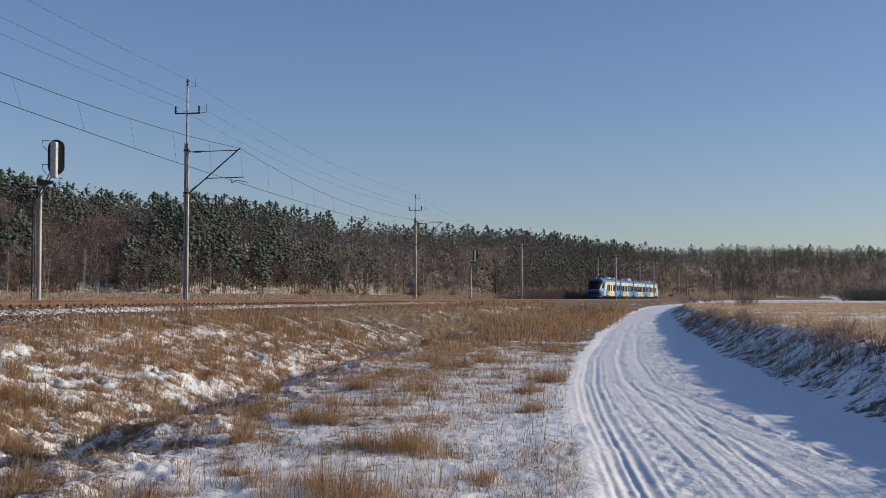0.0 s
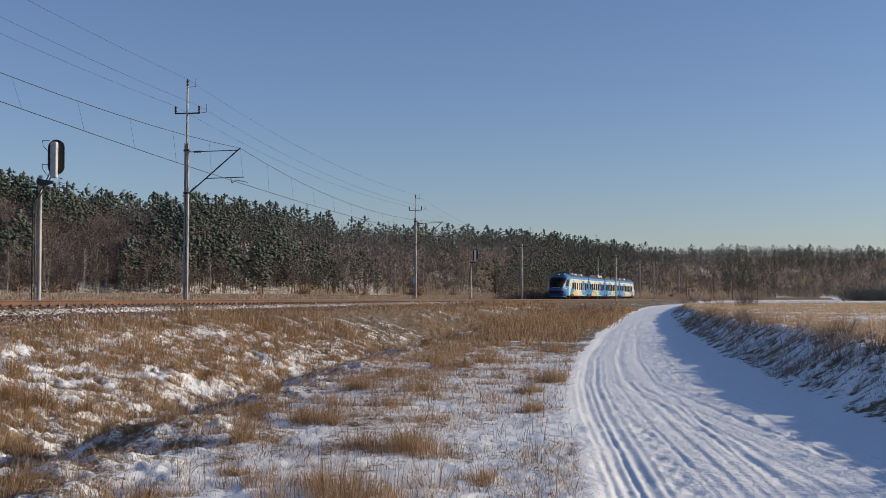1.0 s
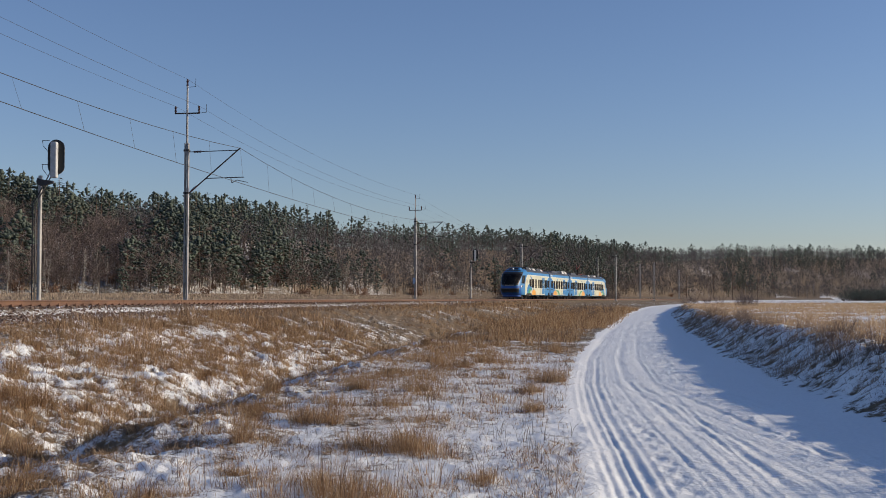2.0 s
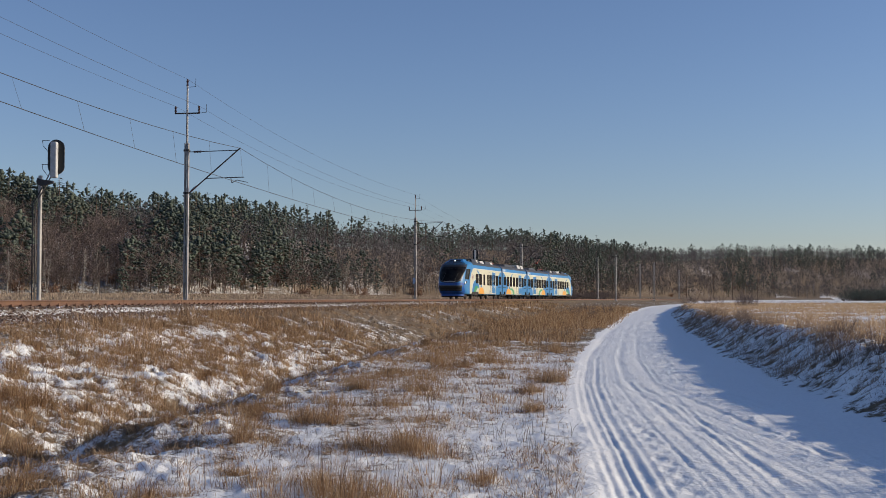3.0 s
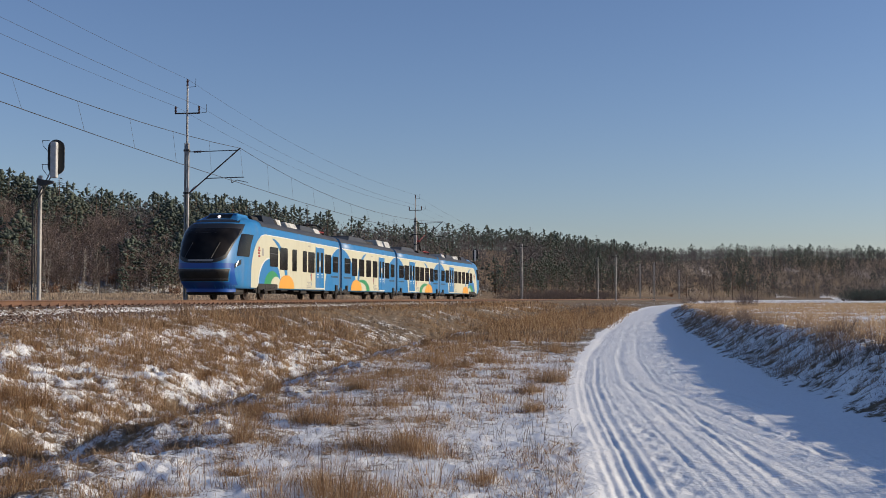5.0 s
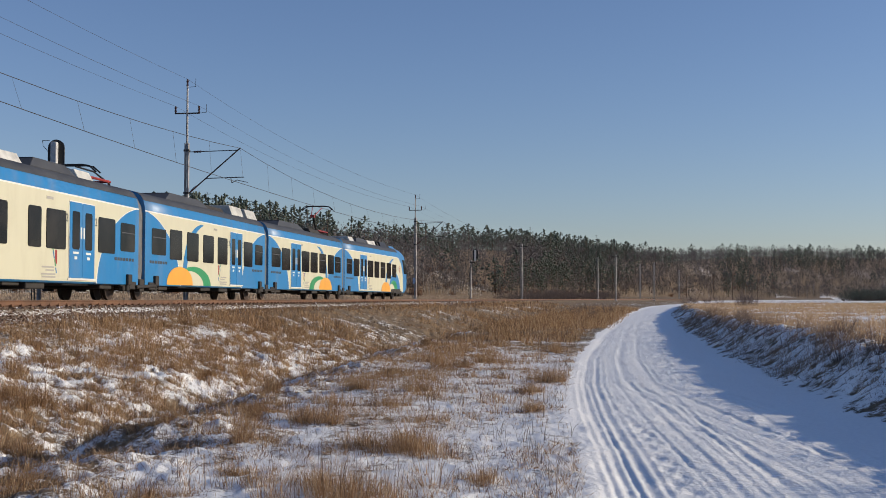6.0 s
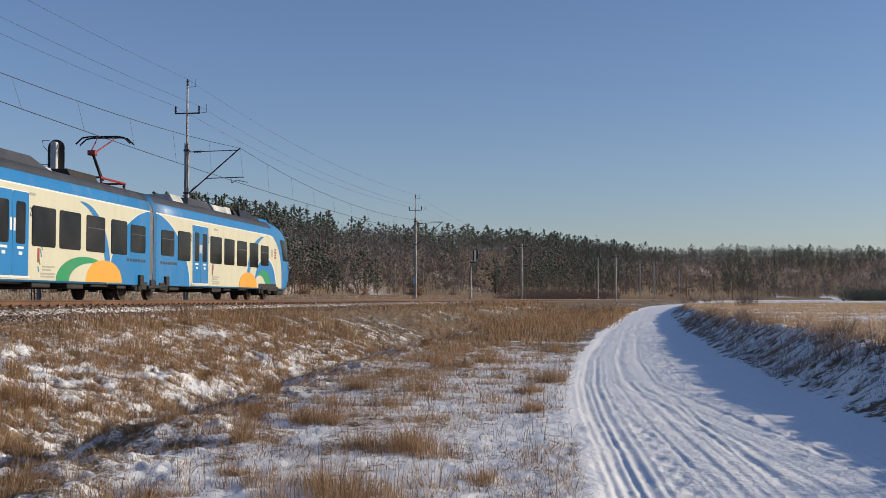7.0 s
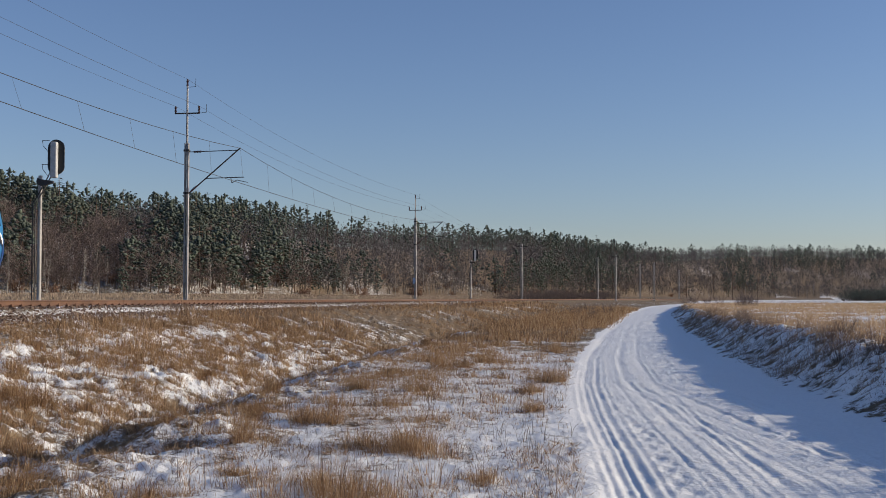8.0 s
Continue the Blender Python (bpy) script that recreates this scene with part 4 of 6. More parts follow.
def build_end(root, front):
    body = cab_car(root)
    cab_front(body)
    if front:
        w = [(13.70, 15.08, 1.62, 2.58), (11.92, 13.30, 1.50, 2.62), (10.16, 10.99, 1.48, 2.62), (8.10, 8.91, 1.48, 2.62), (6.42, 7.75, 1.48, 2.62), (2.53, 3.93, 1.50, 2.62), (0.72, 2.03, 1.62, 2.56)]
        doors, vent = [(4.28, 6.18)], (0, 6)
    else:
        w = [(0.84, 2.20, 1.62, 2.56), (2.63, 4.05, 1.50, 2.62), (6.55, 8.05, 1.50, 2.62), (8.45, 9.88, 1.50, 2.62), (10.32, 11.80, 1.50, 2.62), (12.28, 13.70, 1.50, 2.62), (14.15, 15.52, 1.62, 2.58)]
        doors, vent = [(4.30, 6.20)], (0, 4, 6)
    oranges = [dome(12.05, 1.42, 0.56, 1.24, 2.2)]
    greens = [("w", dome(15.05, 2.02, 0.56, 2.05, 2.0)), ("b", dome(15.0, 1.92, 0.56, 1.98, 2.0)), ("g", dome(14.62, 1.42, 0.56, 1.40, 2.0)), ("c", dome(13.95, 1.0, 0.56, 1.14, 2.0))]
    swish = [(14.75, 3.0), (14.0, 2.88), (13.1, 2.5), (12.55, 2.0), (12.2, 1.5), (12.1, 1.1)]
    for side in (1, -1):
        dress_side(body, side, w, doors, [gap_arch(0, 1, 4.0)], oranges, greens, swish, cream_outline(0.335, 18.05, True), vent, (6.75 if not front else 7.0, 1))
    for side in (1, -1):
        # dark slab on the skirt: the opening's shade is painted, nothing is cut
        part("recess_shade_panel", slab(rounded(13.75, 17.0, 0.50, 0.76, 0.1), 0.02, side, 28), T_DARK, body, "dark panel for the shaded opening above the end bogie")
        for k in range(4):
            part("emblem", slab(rounded(16.62 + 0.06 * (k % 2), 16.92 + 0.05 * (k % 3), 2.02 + 0.13 * k, 2.11 + 0.13 * k, 0.03), 0.01, side, 13), T_RED, body, "small red emblem")
        part("notice", slab(rounded(16.05, 16.35, 2.1, 2.45, 0.03), 0.01, side, 13), T_GREYINK, body)
    roof_unit(body, 3.3, 4.5, 0.24, T_BOX, 1.0)
    roof_unit(body, 4.8, 8.0, 0.26, T_ROOF, 1.05, 0.3, "air_conditioner", "dark sloping roof unit")
    roof_unit(body, 8.4, 10.4, 0.24, T_BOX, 1.0)
    roof_unit(body, 10.8, 11.6, 0.32, T_BOX, 0.8)
    roof_unit(body, 11.8, 12.2, 0.24, T_DARK, 0.9)
    roof_unit(body, 12.4, 14.6, 0.32, BLACK, 0.95, 0.15, "resistor_box", "black roof resistor box")
    roof_unit(body, 14.9, 15.9, 0.2, T_DARK, 0.85)
    if front:
        for y in (-0.45, 0.45):
            roof_line(body, [(0.5, y, 4.06), (2.6, y, 4.06)], 0.045, T_RED, "collector_frame")
            roof_line(body, [(0.5, y * 0.6, 4.12), (1.6, y * 0.7, 4.30), (2.9, y * 0.5, 4.34)], 0.03, BLACK, "folded_arm")
            for x in (0.6, 2.5):
                insulator("insulator", body, (x, y, 3.85), (x, y, 4.05), 0.08)
        for x in (2.7, 3.05):
            roof_line(body, [(x, -0.98, 4.14), (x, -0.75, 4.34), (x, -0.5, 4.38), (x, 0.5, 4.38), (x, 0.75, 4.34), (x, 0.98, 4.14)], 0.028, BLACK, "contact_strip")
        roof_line(body, [(0.5, -0.45, 4.06), (0.5, 0.45, 4.06)], 0.045, T_RED, "collector_frame")
    under_gear(body, [(2.3, 3.3, 0.36), (4.2, 6.2, 0.45), (7.4, 8.6, 0.32), (9.0, 10.0, 0.40), (11.2, 12.4, 0.42)])
    return body


def build_middle(root, second):
    L = 16.33
    body = part("car_body", shell(False, L), T_BLUE, root, "blue and cream middle car", True)
    for p in body.data.polygons:
        p.use_smooth = abs(p.normal.z) < 0.98 and abs(p.normal.x) < 0.9
    ro = bmesh.new()
    rows = [[ro.verts.new((x, y * 1.005, z + 0.006)) for (y, z) in ROOF_PROFILE] for x in (-0.33, -5, -10, -L + 0.33)]
    for a, b in zip(rows[:-1], rows[1:]):
        for i in range(11):
            ro.faces.new((a[i], a[i + 1], b[i + 1], b[i]))
    part("roof_skin", ro, T_ROOF, body, "dark grey roof skin", True)
    if not second:
        raw = [(0.97, 2.40), (2.83, 4.15), (4.73, 6.10), (6.71, 8.06), (8.62, 9.95), (12.45, 13.82), (14.30, 15.55)]
        doors, vent = [(-12.15, -10.36)], (0, 6)
        oranges = [dome(-3.98, 1.45, 0.56, 1.24, 2.2)]
        greens = [("g", dome(-5.6, 2.1, 0.56, 1.30, 2.0)), ("c", dome(-5.0, 1.75, 0.56, 1.12, 2.0))]
        swish = [(-6.8, 3.0), (-6.1, 2.9), (-5.3, 2.5), (-4.85, 2.0), (-4.6, 1.5), (-4.5, 1.1)]
        sign = (-8.85, -1)
    else:
        raw = [(0.87, 2.40), (2.66, 4.15), (6.55, 8.08), (8.36, 9.88), (10.33, 11.80), (12.35, 13.75), (14.10, 15.52)]
        doors, vent = [(-6.30, -4.36)], (0, 4, 6)
        oranges = [dome(-11.8, 1.5, 0.56, 1.26, 2.2)]
        greens = [("g", dome(-10.3, 2.15, 0.56, 1.32, 2.0)), ("c", dome(-10.85, 1.8, 0.56, 1.14, 2.0))]
        swish = [(-9.75, 3.0), (-10.6, 2.88), (-11.3, 2.5), (-11.75, 2.0), (-12.0, 1.5), (-12.1, 1.1)]
        sign = (-7.05, -1)
    w = [(-b, -a, 1.62 if i in (0, 6) else 1.50, 2.56 if i in (0, 6) else 2.62) for i, (a, b) in enumerate(raw)]
    arches = [gap_arch(0, -1, 4.0), gap_arch(-L, 1, 4.2)]
    for side in (1, -1):
        dress_side(body, side, w, doors, arches, oranges, greens, swish, cream_outline(-L + 0.335, -0.335, False), vent, sign)
    if not second:
        roof_unit(body, -8.6, -3.4, 0.27, T_ROOF, 1.05, 0.3, "air_conditioner", "dark sloping roof unit")
        roof_unit(body, -13.7, -11.9, 0.38, T_BOX, 1.05, 0, "pale_roof_box", "pale grey roof box")
        roof_unit(body, -15.95, -14.3, 0.38, T_BOX, 1.05, 0, "pale_roof_box", "pale grey roof box")
        roof_unit(body, -11.6, -8.9, 0.2, T_DARK, 0.8)
        roof_unit(body, -14.25, -13.75, 0.16, T_DARK, 0.7)
    else:
        roof_unit(body, -8.4, -3.2, 0.27, T_ROOF, 1.05, 0.3, "air_conditioner", "dark sloping roof unit")
        roof_unit(body, -9.6, -8.6, 0.14, T_BOX, 0.7)
        pantograph(body, -14.6)
        roof_unit(body, -12.6, -10.4, 0.22, T_DARK, 0.9)
    under_gear(body, [(-3.1, -2.2, 0.36), (-6.4, -4.3, 0.45), (-8.2, -7.0, 0.36), (-10.6, -9.4, 0.34), (-12.6, -11.2, 0.42), (-14.2, -13.4, 0.38)])
    return body


def pantograph(body, x):
    """A raised single-arm current collector whose knee points backwards."""
    bm = bmesh.new()
    for y in (-0.5, 0.5):
        add_tube(bm, (x - 1.4, y, 4.12), (x + 0.9, y, 4.12), 0.04, 0.04, 6)
    for xx in (x - 1.4, x + 0.9):
        add_tube(bm, (xx, -0.5, 4.12), (xx, 0.5, 4.12), 0.04, 0.04, 6)
    part("collector_frame", bm, T_RED, body, "red current collector base frame")
    for xx in (x - 1.3, x + 0.8):
        for y in (-0.5, 0.5):
            insulator("insulator", body, (xx, y, 3.84), (xx, y, 4.10), 0.07)
    bm = bmesh.new()
    add_tube(bm, (x - 0.55, 0, 4.16), (x + 0.35, 0, 5.02), 0.06, 0.05, 8)
    add_tube(bm, (x - 0.2, 0.12, 4.16), (x + 0.45, 0.1, 4.95), 0.022, 0.022, 6)
    part("lower_arm", bm, BLACK, body, "black lower collector arm")
    bm = bmesh.new()
    for y in (-1, 1):
        add_tube(bm, (x + 0.35, y * 0.08, 5.02), (x - 0.75, y * 0.30, 5.60), 0.028, 0.022, 6)
    add_box(bm, x + 0.25, x + 0.47, -0.14, 0.14, 4.93, 5.1, bevel=0.02)
    part("upper_arm", bm, T_RED, body, "red upper collector arm")
    for dx in (-0.93, -0.57):
        bm = bmesh.new()
        add_path_tube(bm, [(x + dx, -0.98, 5.45), (x + dx, -0.75, 5.66), (x + dx, -0.5, 5.70), (x + dx, 0.5, 5.70), (x + dx, 0.75, 5.66), (x + dx, 0.98, 5.45)], 0.028, 6)
        part("contact_strip", bm, BLACK, body, "black curved contact strip")
    for y in (-0.3, 0.3):
        bm = bmesh.new()
        add_tube(bm, (x - 0.93, y, 5.68), (x - 0.57, y, 5.68), 0.02, 0.02, 5)
        add_tube(bm, (x - 0.75, y, 5.6), (x - 0.75, y, 5.68), 0.02, 0.02, 5)
        part("head_spring", bm, BLACK, body)


def bogie(root, gangway):
    """A two-axle bogie; the shared ones carry the gangway between two cars."""
    bm = bmesh.new()
    for y in (-1.05, 1.05):
        add_box(bm, -1.75, 1.75, y * 1.24 - 0.07, y * 1.24 + 0.07, 0.45, 0.55, bevel=0.03)
        add_box(bm, -0.22, 0.22, y * 1.3 - 0.12, y * 1.3 + 0.1, 0.28, 0.72, bevel=0.04)
        for x in (-1.35, 1.35):
            add_box(bm, x - 0.22, x + 0.22, y * 1.24 - 0.1, y * 1.24 + 0.1, 0.30, 0.58, bevel=0.04)
    add_box(bm, -0.5, 0.5, -1.1, 1.1, 0.40, 0.66, bevel=0.04)
    fr = part("bogie_frame", bm, T_DARK, root, "grimy dark bogie frame")
    for x in (-1.35, 1.35):
        for y in (-0.76, 0.76):
            bm = bmesh.new()
            o = 0.04 if y > 0 else -0.04
            add_tube(bm, (x, y - 0.06, 0.42), (x, y + 0.06, 0.42), 0.42, 0.42, 28)
            add_tube(bm, (x, y - o * 2.2, 0.40), (x, y - o * 1.2, 0.40), 0.445, 0.445, 28)
            add_tube(bm, (x, y, 0.42), (x, y + o * 2.4, 0.42), 0.12, 0.10, 12)
            part("wheel", bm, T_BRAKE, fr, "rust-brown steel wheel")
        tube_part("axle", T_DARK, fr, [(x, -0.9, 0.42), (x, 0.9, 0.42)], 0.08, 10)
        for y in (-1.40, 1.40):
            bm = bmesh.new()
            add_tube(bm, (x, y, 0.30), (x, y, 0.62), 0.10, 0.10, 10)
            for k in range(5):
                add_tube(bm, (x, y, 0.33 + k * 0.06), (x, y, 0.355 + k * 0.06), 0.125, 0.125, 10)
            part("coil_spring", bm, T_DARK, fr)
    for y in (-1.25, 1.25):
        for x in (-0.85, 0.85):
            bm = bmesh.new()
            yo = math.copysign(1.47, y)
            if gangway:
                add_box(bm, x * 1.55 - 0.17, x * 1.55 + 0.17, yo - 0.1, yo + 0.08, 0.50, 0.86, bevel=0.03)
            add_box(bm, x * 1.1 - 0.3, x * 1.1 + 0.3, yo - 0.12, yo + 0.02, 0.36 if gangway else 0.46, 0.62 if gangway else 0.56, bevel=0.03)
            part("damper_bracket", bm, T_DARK, fr)
        tube_part("yaw_damper", T_DARK, fr, [(-1.1, math.copysign(1.52, y), 0.50), (0.75, math.copysign(1.52, y), 0.44)], 0.06, 10)
        tube_part("brake_hose", BLACK, fr, [(1.2, y, 0.55), (1.45, y + 0.05, 0.36), (1.7, y, 0.5)], 0.025, 6)
    if gangway:
        bm = bmesh.new()
        prof = [(1.33, 0.62), (1.36, 1.0), (1.36, 3.0), (1.30, 3.3), (1.12, 3.62), (0.7, 3.76), (-0.7, 3.76), (-1.12, 3.62), (-1.30, 3.3), (-1.36, 3.0), (-1.36, 1.0), (-1.33, 0.62)]
        steps = [-0.34, -0.26, -0.20, -0.16, 0.16, 0.20, 0.26, 0.34]
        ins = [0.0, 0.07, 0.0, -0.012, -0.012, 0.0, 0.07, 0.0]
        rings = [[bm.verts.new((x, y * (1 - k / 1.4), z - (k * 0.5 if z > 3 else 0))) for y, z in prof] for x, k in zip(steps, ins)]
        for a, b in zip(rings[:-1], rings[1:]):
            for i in range(len(prof)):
                j = (i + 1) % len(prof)
                bm.faces.new((a[i], a[j], b[j], b[i]))
        part("gangway", bm, T_BELLOWS, fr, "grey rubber gangway bellows")
    return fr


train = tagged(new("electric_train"), "four-car blue and cream electric train with orange and green arcs", "train")
CAR_L = 16.33
END_BOGIE = 15.7
car_a, car_b, car_c, car_d = build_end(train, True), build_middle(train, False), build_middle(train, True), build_end(train, False)
bogies = [(bogie(train, False), -END_BOGIE), (bogie(train, True), 0.0), (bogie(train, True), CAR_L), (bogie(train, True), 2 * CAR_L), (bogie(train, False), 2 * CAR_L + END_BOGIE)]


def train_place(t):
    """Where the first gangway is along the line; the train slows very slightly."""
    return 208.84 - 34.19 * t + 0.197 * t * t + 0.0006 * t ** 3


def chord(s_from, s_to):
    a, b = line_at(s_from, 0, RAIL_Z)[0], line_at(s_to, 0, RAIL_Z)[0]
    d = b - a
    return pose(a.x, a.y, a.z, 0, 0, math.degrees(math.atan2(d.y, d.x)))


def motions():
    rows = {o: [] for o in (train, car_a, car_b, car_c, car_d)}
    rows.update({b: [] for b, _ in bogies})
    for k in range(41):
        t = k * 0.2
        s = train_place(t)
        base = chord(s, s - 1.0)
        inv = base.inverted()
        rows[train].append((t, base))
        rows[car_a].append((t, inv @ chord(s, s - END_BOGIE)))
        for car, o in ((car_b, 0.0), (car_c, CAR_L)):
            m = chord(s + o, s + o + CAR_L) @ pose(0, 0, 0, 0, 0, 180)
            rows[car].append((t, inv @ m))
        rows[car_d].append((t, inv @ chord(s + 2 * CAR_L, s + 2 * CAR_L + END_BOGIE)))
        for b, o in bogies:
            rows[b].append((t, inv @ chord(s + o, s + o - 0.5)))
    for ob, r in rows.items():
        walk(ob, r)



# ---------------------------------------------------------------- plants
def tree_mat(name, stops, rough=0.85):
    """Colour that varies from tree to tree (attribute 'tint') and within a crown."""
    m, nt, b = nodes_of(name)
    at = nt.nodes.new("ShaderNodeAttribute")
    at.attribute_name = "tint"
    n = noise_tex(nt, 0.35, 4)
    g = nt.nodes.new("ShaderNodeNewGeometry")
    f = math_node(nt, "ADD", math_node(nt, "MULTIPLY", at.outputs["Fac"], 0.6), math_node(nt, "MULTIPLY", n, 0.2))
    f = math_node(nt, "ADD", f, math_node(nt, "MULTIPLY", g.outputs["Random Per Island"], 0.2))
    nt.links.new(ramp(nt, f, stops), b.inputs["Base Color"])
    b.inputs["Roughness"].default_value = rough
    b.inputs["Specular IOR Level"].default_value = 0.15
    return m


NEEDLE = tree_mat("pine_needles", [(0.1, (0.074, 0.094, 0.080)), (0.5, (0.098, 0.118, 0.094)), (0.9, (0.120, 0.136, 0.102))])
PINEBARK = tree_mat("pine_bark", [(0.1, (0.07, 0.045, 0.035)), (0.9, (0.17, 0.10, 0.07))])
TWIG = tree_mat("bare_twigs", [(0.1, (0.125, 0.097, 0.090)), (0.5, (0.18, 0.138, 0.124)), (0.9, (0.24, 0.178, 0.15))])
BARK = tree_mat("grey_bark", [(0.1, (0.07, 0.056, 0.048)), (0.9, (0.15, 0.118, 0.098))])
BIRCHBARK = tree_mat("birch_bark", [(0.0, (0.20, 0.17, 0.145)), (0.5, (0.34, 0.31, 0.27)), (0.9, (0.45, 0.42, 0.37))])
RUSSET = tree_mat("russet_leaves", [(0.1, (0.16, 0.095, 0.065)), (0.9, (0.30, 0.18, 0.12))])
STRAW = island_mat("dry_grass", [(0.0, (0.10, 0.052, 0.030)), (0.35, (0.29, 0.165, 0.083)), (0.7, (0.50, 0.312, 0.162)), (1.0, (0.74, 0.55, 0.34))], 0.75, 0.0, 0.42)
PALESTRAW = island_mat("pale_stubble", [(0.0, (0.33, 0.205, 0.115)), (0.5, (0.55, 0.370, 0.215)), (1.0, (0.72, 0.54, 0.34))], 0.75, 0.0, 0.42)
STEM = island_mat("dead_stems", [(0.0, (0.06, 0.038, 0.027)), (0.5, (0.13, 0.082, 0.054)), (1.0, (0.24, 0.16, 0.095))], 0.8)
PALESTEM = island_mat("grey_brown_stems", [(0.0, (0.13, 0.088, 0.066)), (0.5, (0.29, 0.195, 0.135)), (1.0, (0.48, 0.35, 0.24))], 0.8, 0.0, 0.25)
# greyer copy of the twig colour, with the distance haze put into it
HAZETWIG = tree_mat("haze_greyed_twigs", [(0.1, (0.112, 0.100, 0.100)), (0.5, (0.150, 0.133, 0.130)), (0.9, (0.19, 0.166, 0.158))])
REED = island_mat("far_reeds", [(0.0, (0.28, 0.20, 0.14)), (0.5, (0.40, 0.30, 0.21)), (1.0, (0.52, 0.41, 0.29))], 0.8, 0.0, 0.2)


class Soup:
    """Collects triangles of one plant: vertices, faces, material slots."""

    def __init__(self):
        self.v, self.f, self.m = [], [], []

    def cone(self, a, b, r0, r1, slot, seg=5):
        a, b = np.array(a, float), np.array(b, float)
        d = b - a
        d = d / max(1e-6, np.linalg.norm(d))
        e = np.cross(d, [0.31, 0.95, 0.1] if abs(d[2]) > 0.8 else [0, 0, 1])
        e = e / np.linalg.norm(e)
        g = np.cross(d, e)
        o = len(self.v)
        for c, r in ((a, r0), (b, r1)):
            for k in range(seg):
                t = 2 * math.pi * k / seg
                self.v.append(c + r * (math.cos(t) * e + math.sin(t) * g))
        for k in range(seg):
            j = (k + 1) % seg
            self.f += [(o + k, o + j, o + seg + j), (o + k, o + seg + j, o + seg + k)]
            self.m += [slot, slot]

    def tri(self, c, size, rng, slot, flat=1.0):
        o = len(self.v)
        p = rng.standard_normal((3, 3)) * size
        p[:, 2] *= flat
        for q in p:
            self.v.append(np.asarray(c) + q)
        self.f.append((o, o + 1, o + 2))
        self.m.append(slot)

    def clump(self, c, radii, rng, slot, big=True):
        """A bumpy closed clump of foliage."""
        o = len(self.v)
        if big:
            g = (1 + 5 ** 0.5) / 2
            v = np.array([(-1, g, 0), (1, g, 0), (-1, -g, 0), (1, -g, 0), (0, -1, g), (0, 1, g), (0, -1, -g), (0, 1, -g), (g, 0, -1), (g, 0, 1), (-g, 0, -1), (-g, 0, 1)]) / 1.9
            f = [(0, 11, 5), (0, 5, 1), (0, 1, 7), (0, 7, 10), (0, 10, 11), (1, 5, 9), (5, 11, 4), (11, 10, 2), (10, 7, 6), (7, 1, 8), (3, 9, 4), (3, 4, 2), (3, 2, 6), (3, 6, 8), (3, 8, 9), (4, 9, 5), (2, 4, 11), (6, 2, 10), (8, 6, 7), (9, 8, 1)]
        else:
            v = np.array([(1, 0, 0), (-1, 0, 0), (0, 1, 0), (0, -1, 0), (0, 0, 1), (0, 0, -1)], float)
            f = [(0, 2, 4), (2, 1, 4), (1, 3, 4), (3, 0, 4), (2, 0, 5), (1, 2, 5), (3, 1, 5), (0, 3, 5)]
        v = v * rng.uniform(0.55, 1.3, (len(v), 1)) + rng.standard_normal(v.shape) * 0.12
        self.v += list(np.asarray(c) + v * radii)
        self.f += [(o + a, o + b, o + d) for a, b, d in f]
        self.m += [slot] * len(f)

    def sliver(self, a, b, w, rng, slot):
        o = len(self.v)
        a, b = np.asarray(a), np.asarray(b)
        n = np.cross(b - a, rng.standard_normal(3))
        n = n / max(1e-6, np.linalg.norm(n)) * w
        self.v += [a - n, a + n, b]
        self.f.append((o, o + 1, o + 2))
        self.m.append(slot)

    def arrays(self):
        return np.array(self.v), np.array(self.f), np.array(self.m)


def pine_model(seed, h=15.0, fine=1.0):
    """A Scots pine: bare lower trunk and limbs that carry separate pads of needles."""
    rng = np.random.default_rng(seed)
    s = Soup()
    lean = rng.uniform(-0.5, 0.5, 2)
    top = np.array([lean[0], lean[1], h])
    s.cone((0, 0, -0.6), top * 0.9, 0.15, 0.04, 1, 4)
    low = rng.uniform(0.14, 0.36)
    per = 13 if fine > 0.6 else 4
    size = 0.17 if fine > 0.6 else 0.24
    n = int(rng.integers(26, 33)) if fine > 0.6 else int(rng.integers(22, 27))
    a = rng.random() * 6.28
    for k in range(n):
        f = (k + rng.random() * 0.8) / n
        base = top * (low + (0.97 - low) * f)
        reach = h * 0.25 * (math.sin(math.pi * min(1.0, 0.22 + 0.72 * f)) ** 0.8) * rng.uniform(0.55, 1.15)
        a += 2.4 + rng.uniform(-0.5, 0.5)
        tip = base + np.array([math.cos(a) * reach, math.sin(a) * reach, reach * rng.uniform(0.0, 0.45)])
        if fine > 0.6:
            s.cone(base, tip, 0.05, 0.015, 1, 3)
        pad = np.array([1.0, 1.0, 0.55]) * (0.28 + 0.17 * reach)
        s.clump(tip + (base - tip) * 0.2, pad, rng, 0, fine > 0.6)
        for q in range(per):
            out = rng.standard_normal(3)
            s.tri(tip + (base - tip) * 0.2 + out / np.linalg.norm(out) * pad * 0.95, size, rng, 0, 0.7)
    for q in range(2):
        s.clump(top - [0, 0, 0.25 + 0.8 * q], np.array([0.5, 0.5, 0.65]) * (1 + 0.3 * q), rng, 0, fine > 0.6)
    return s.arrays()


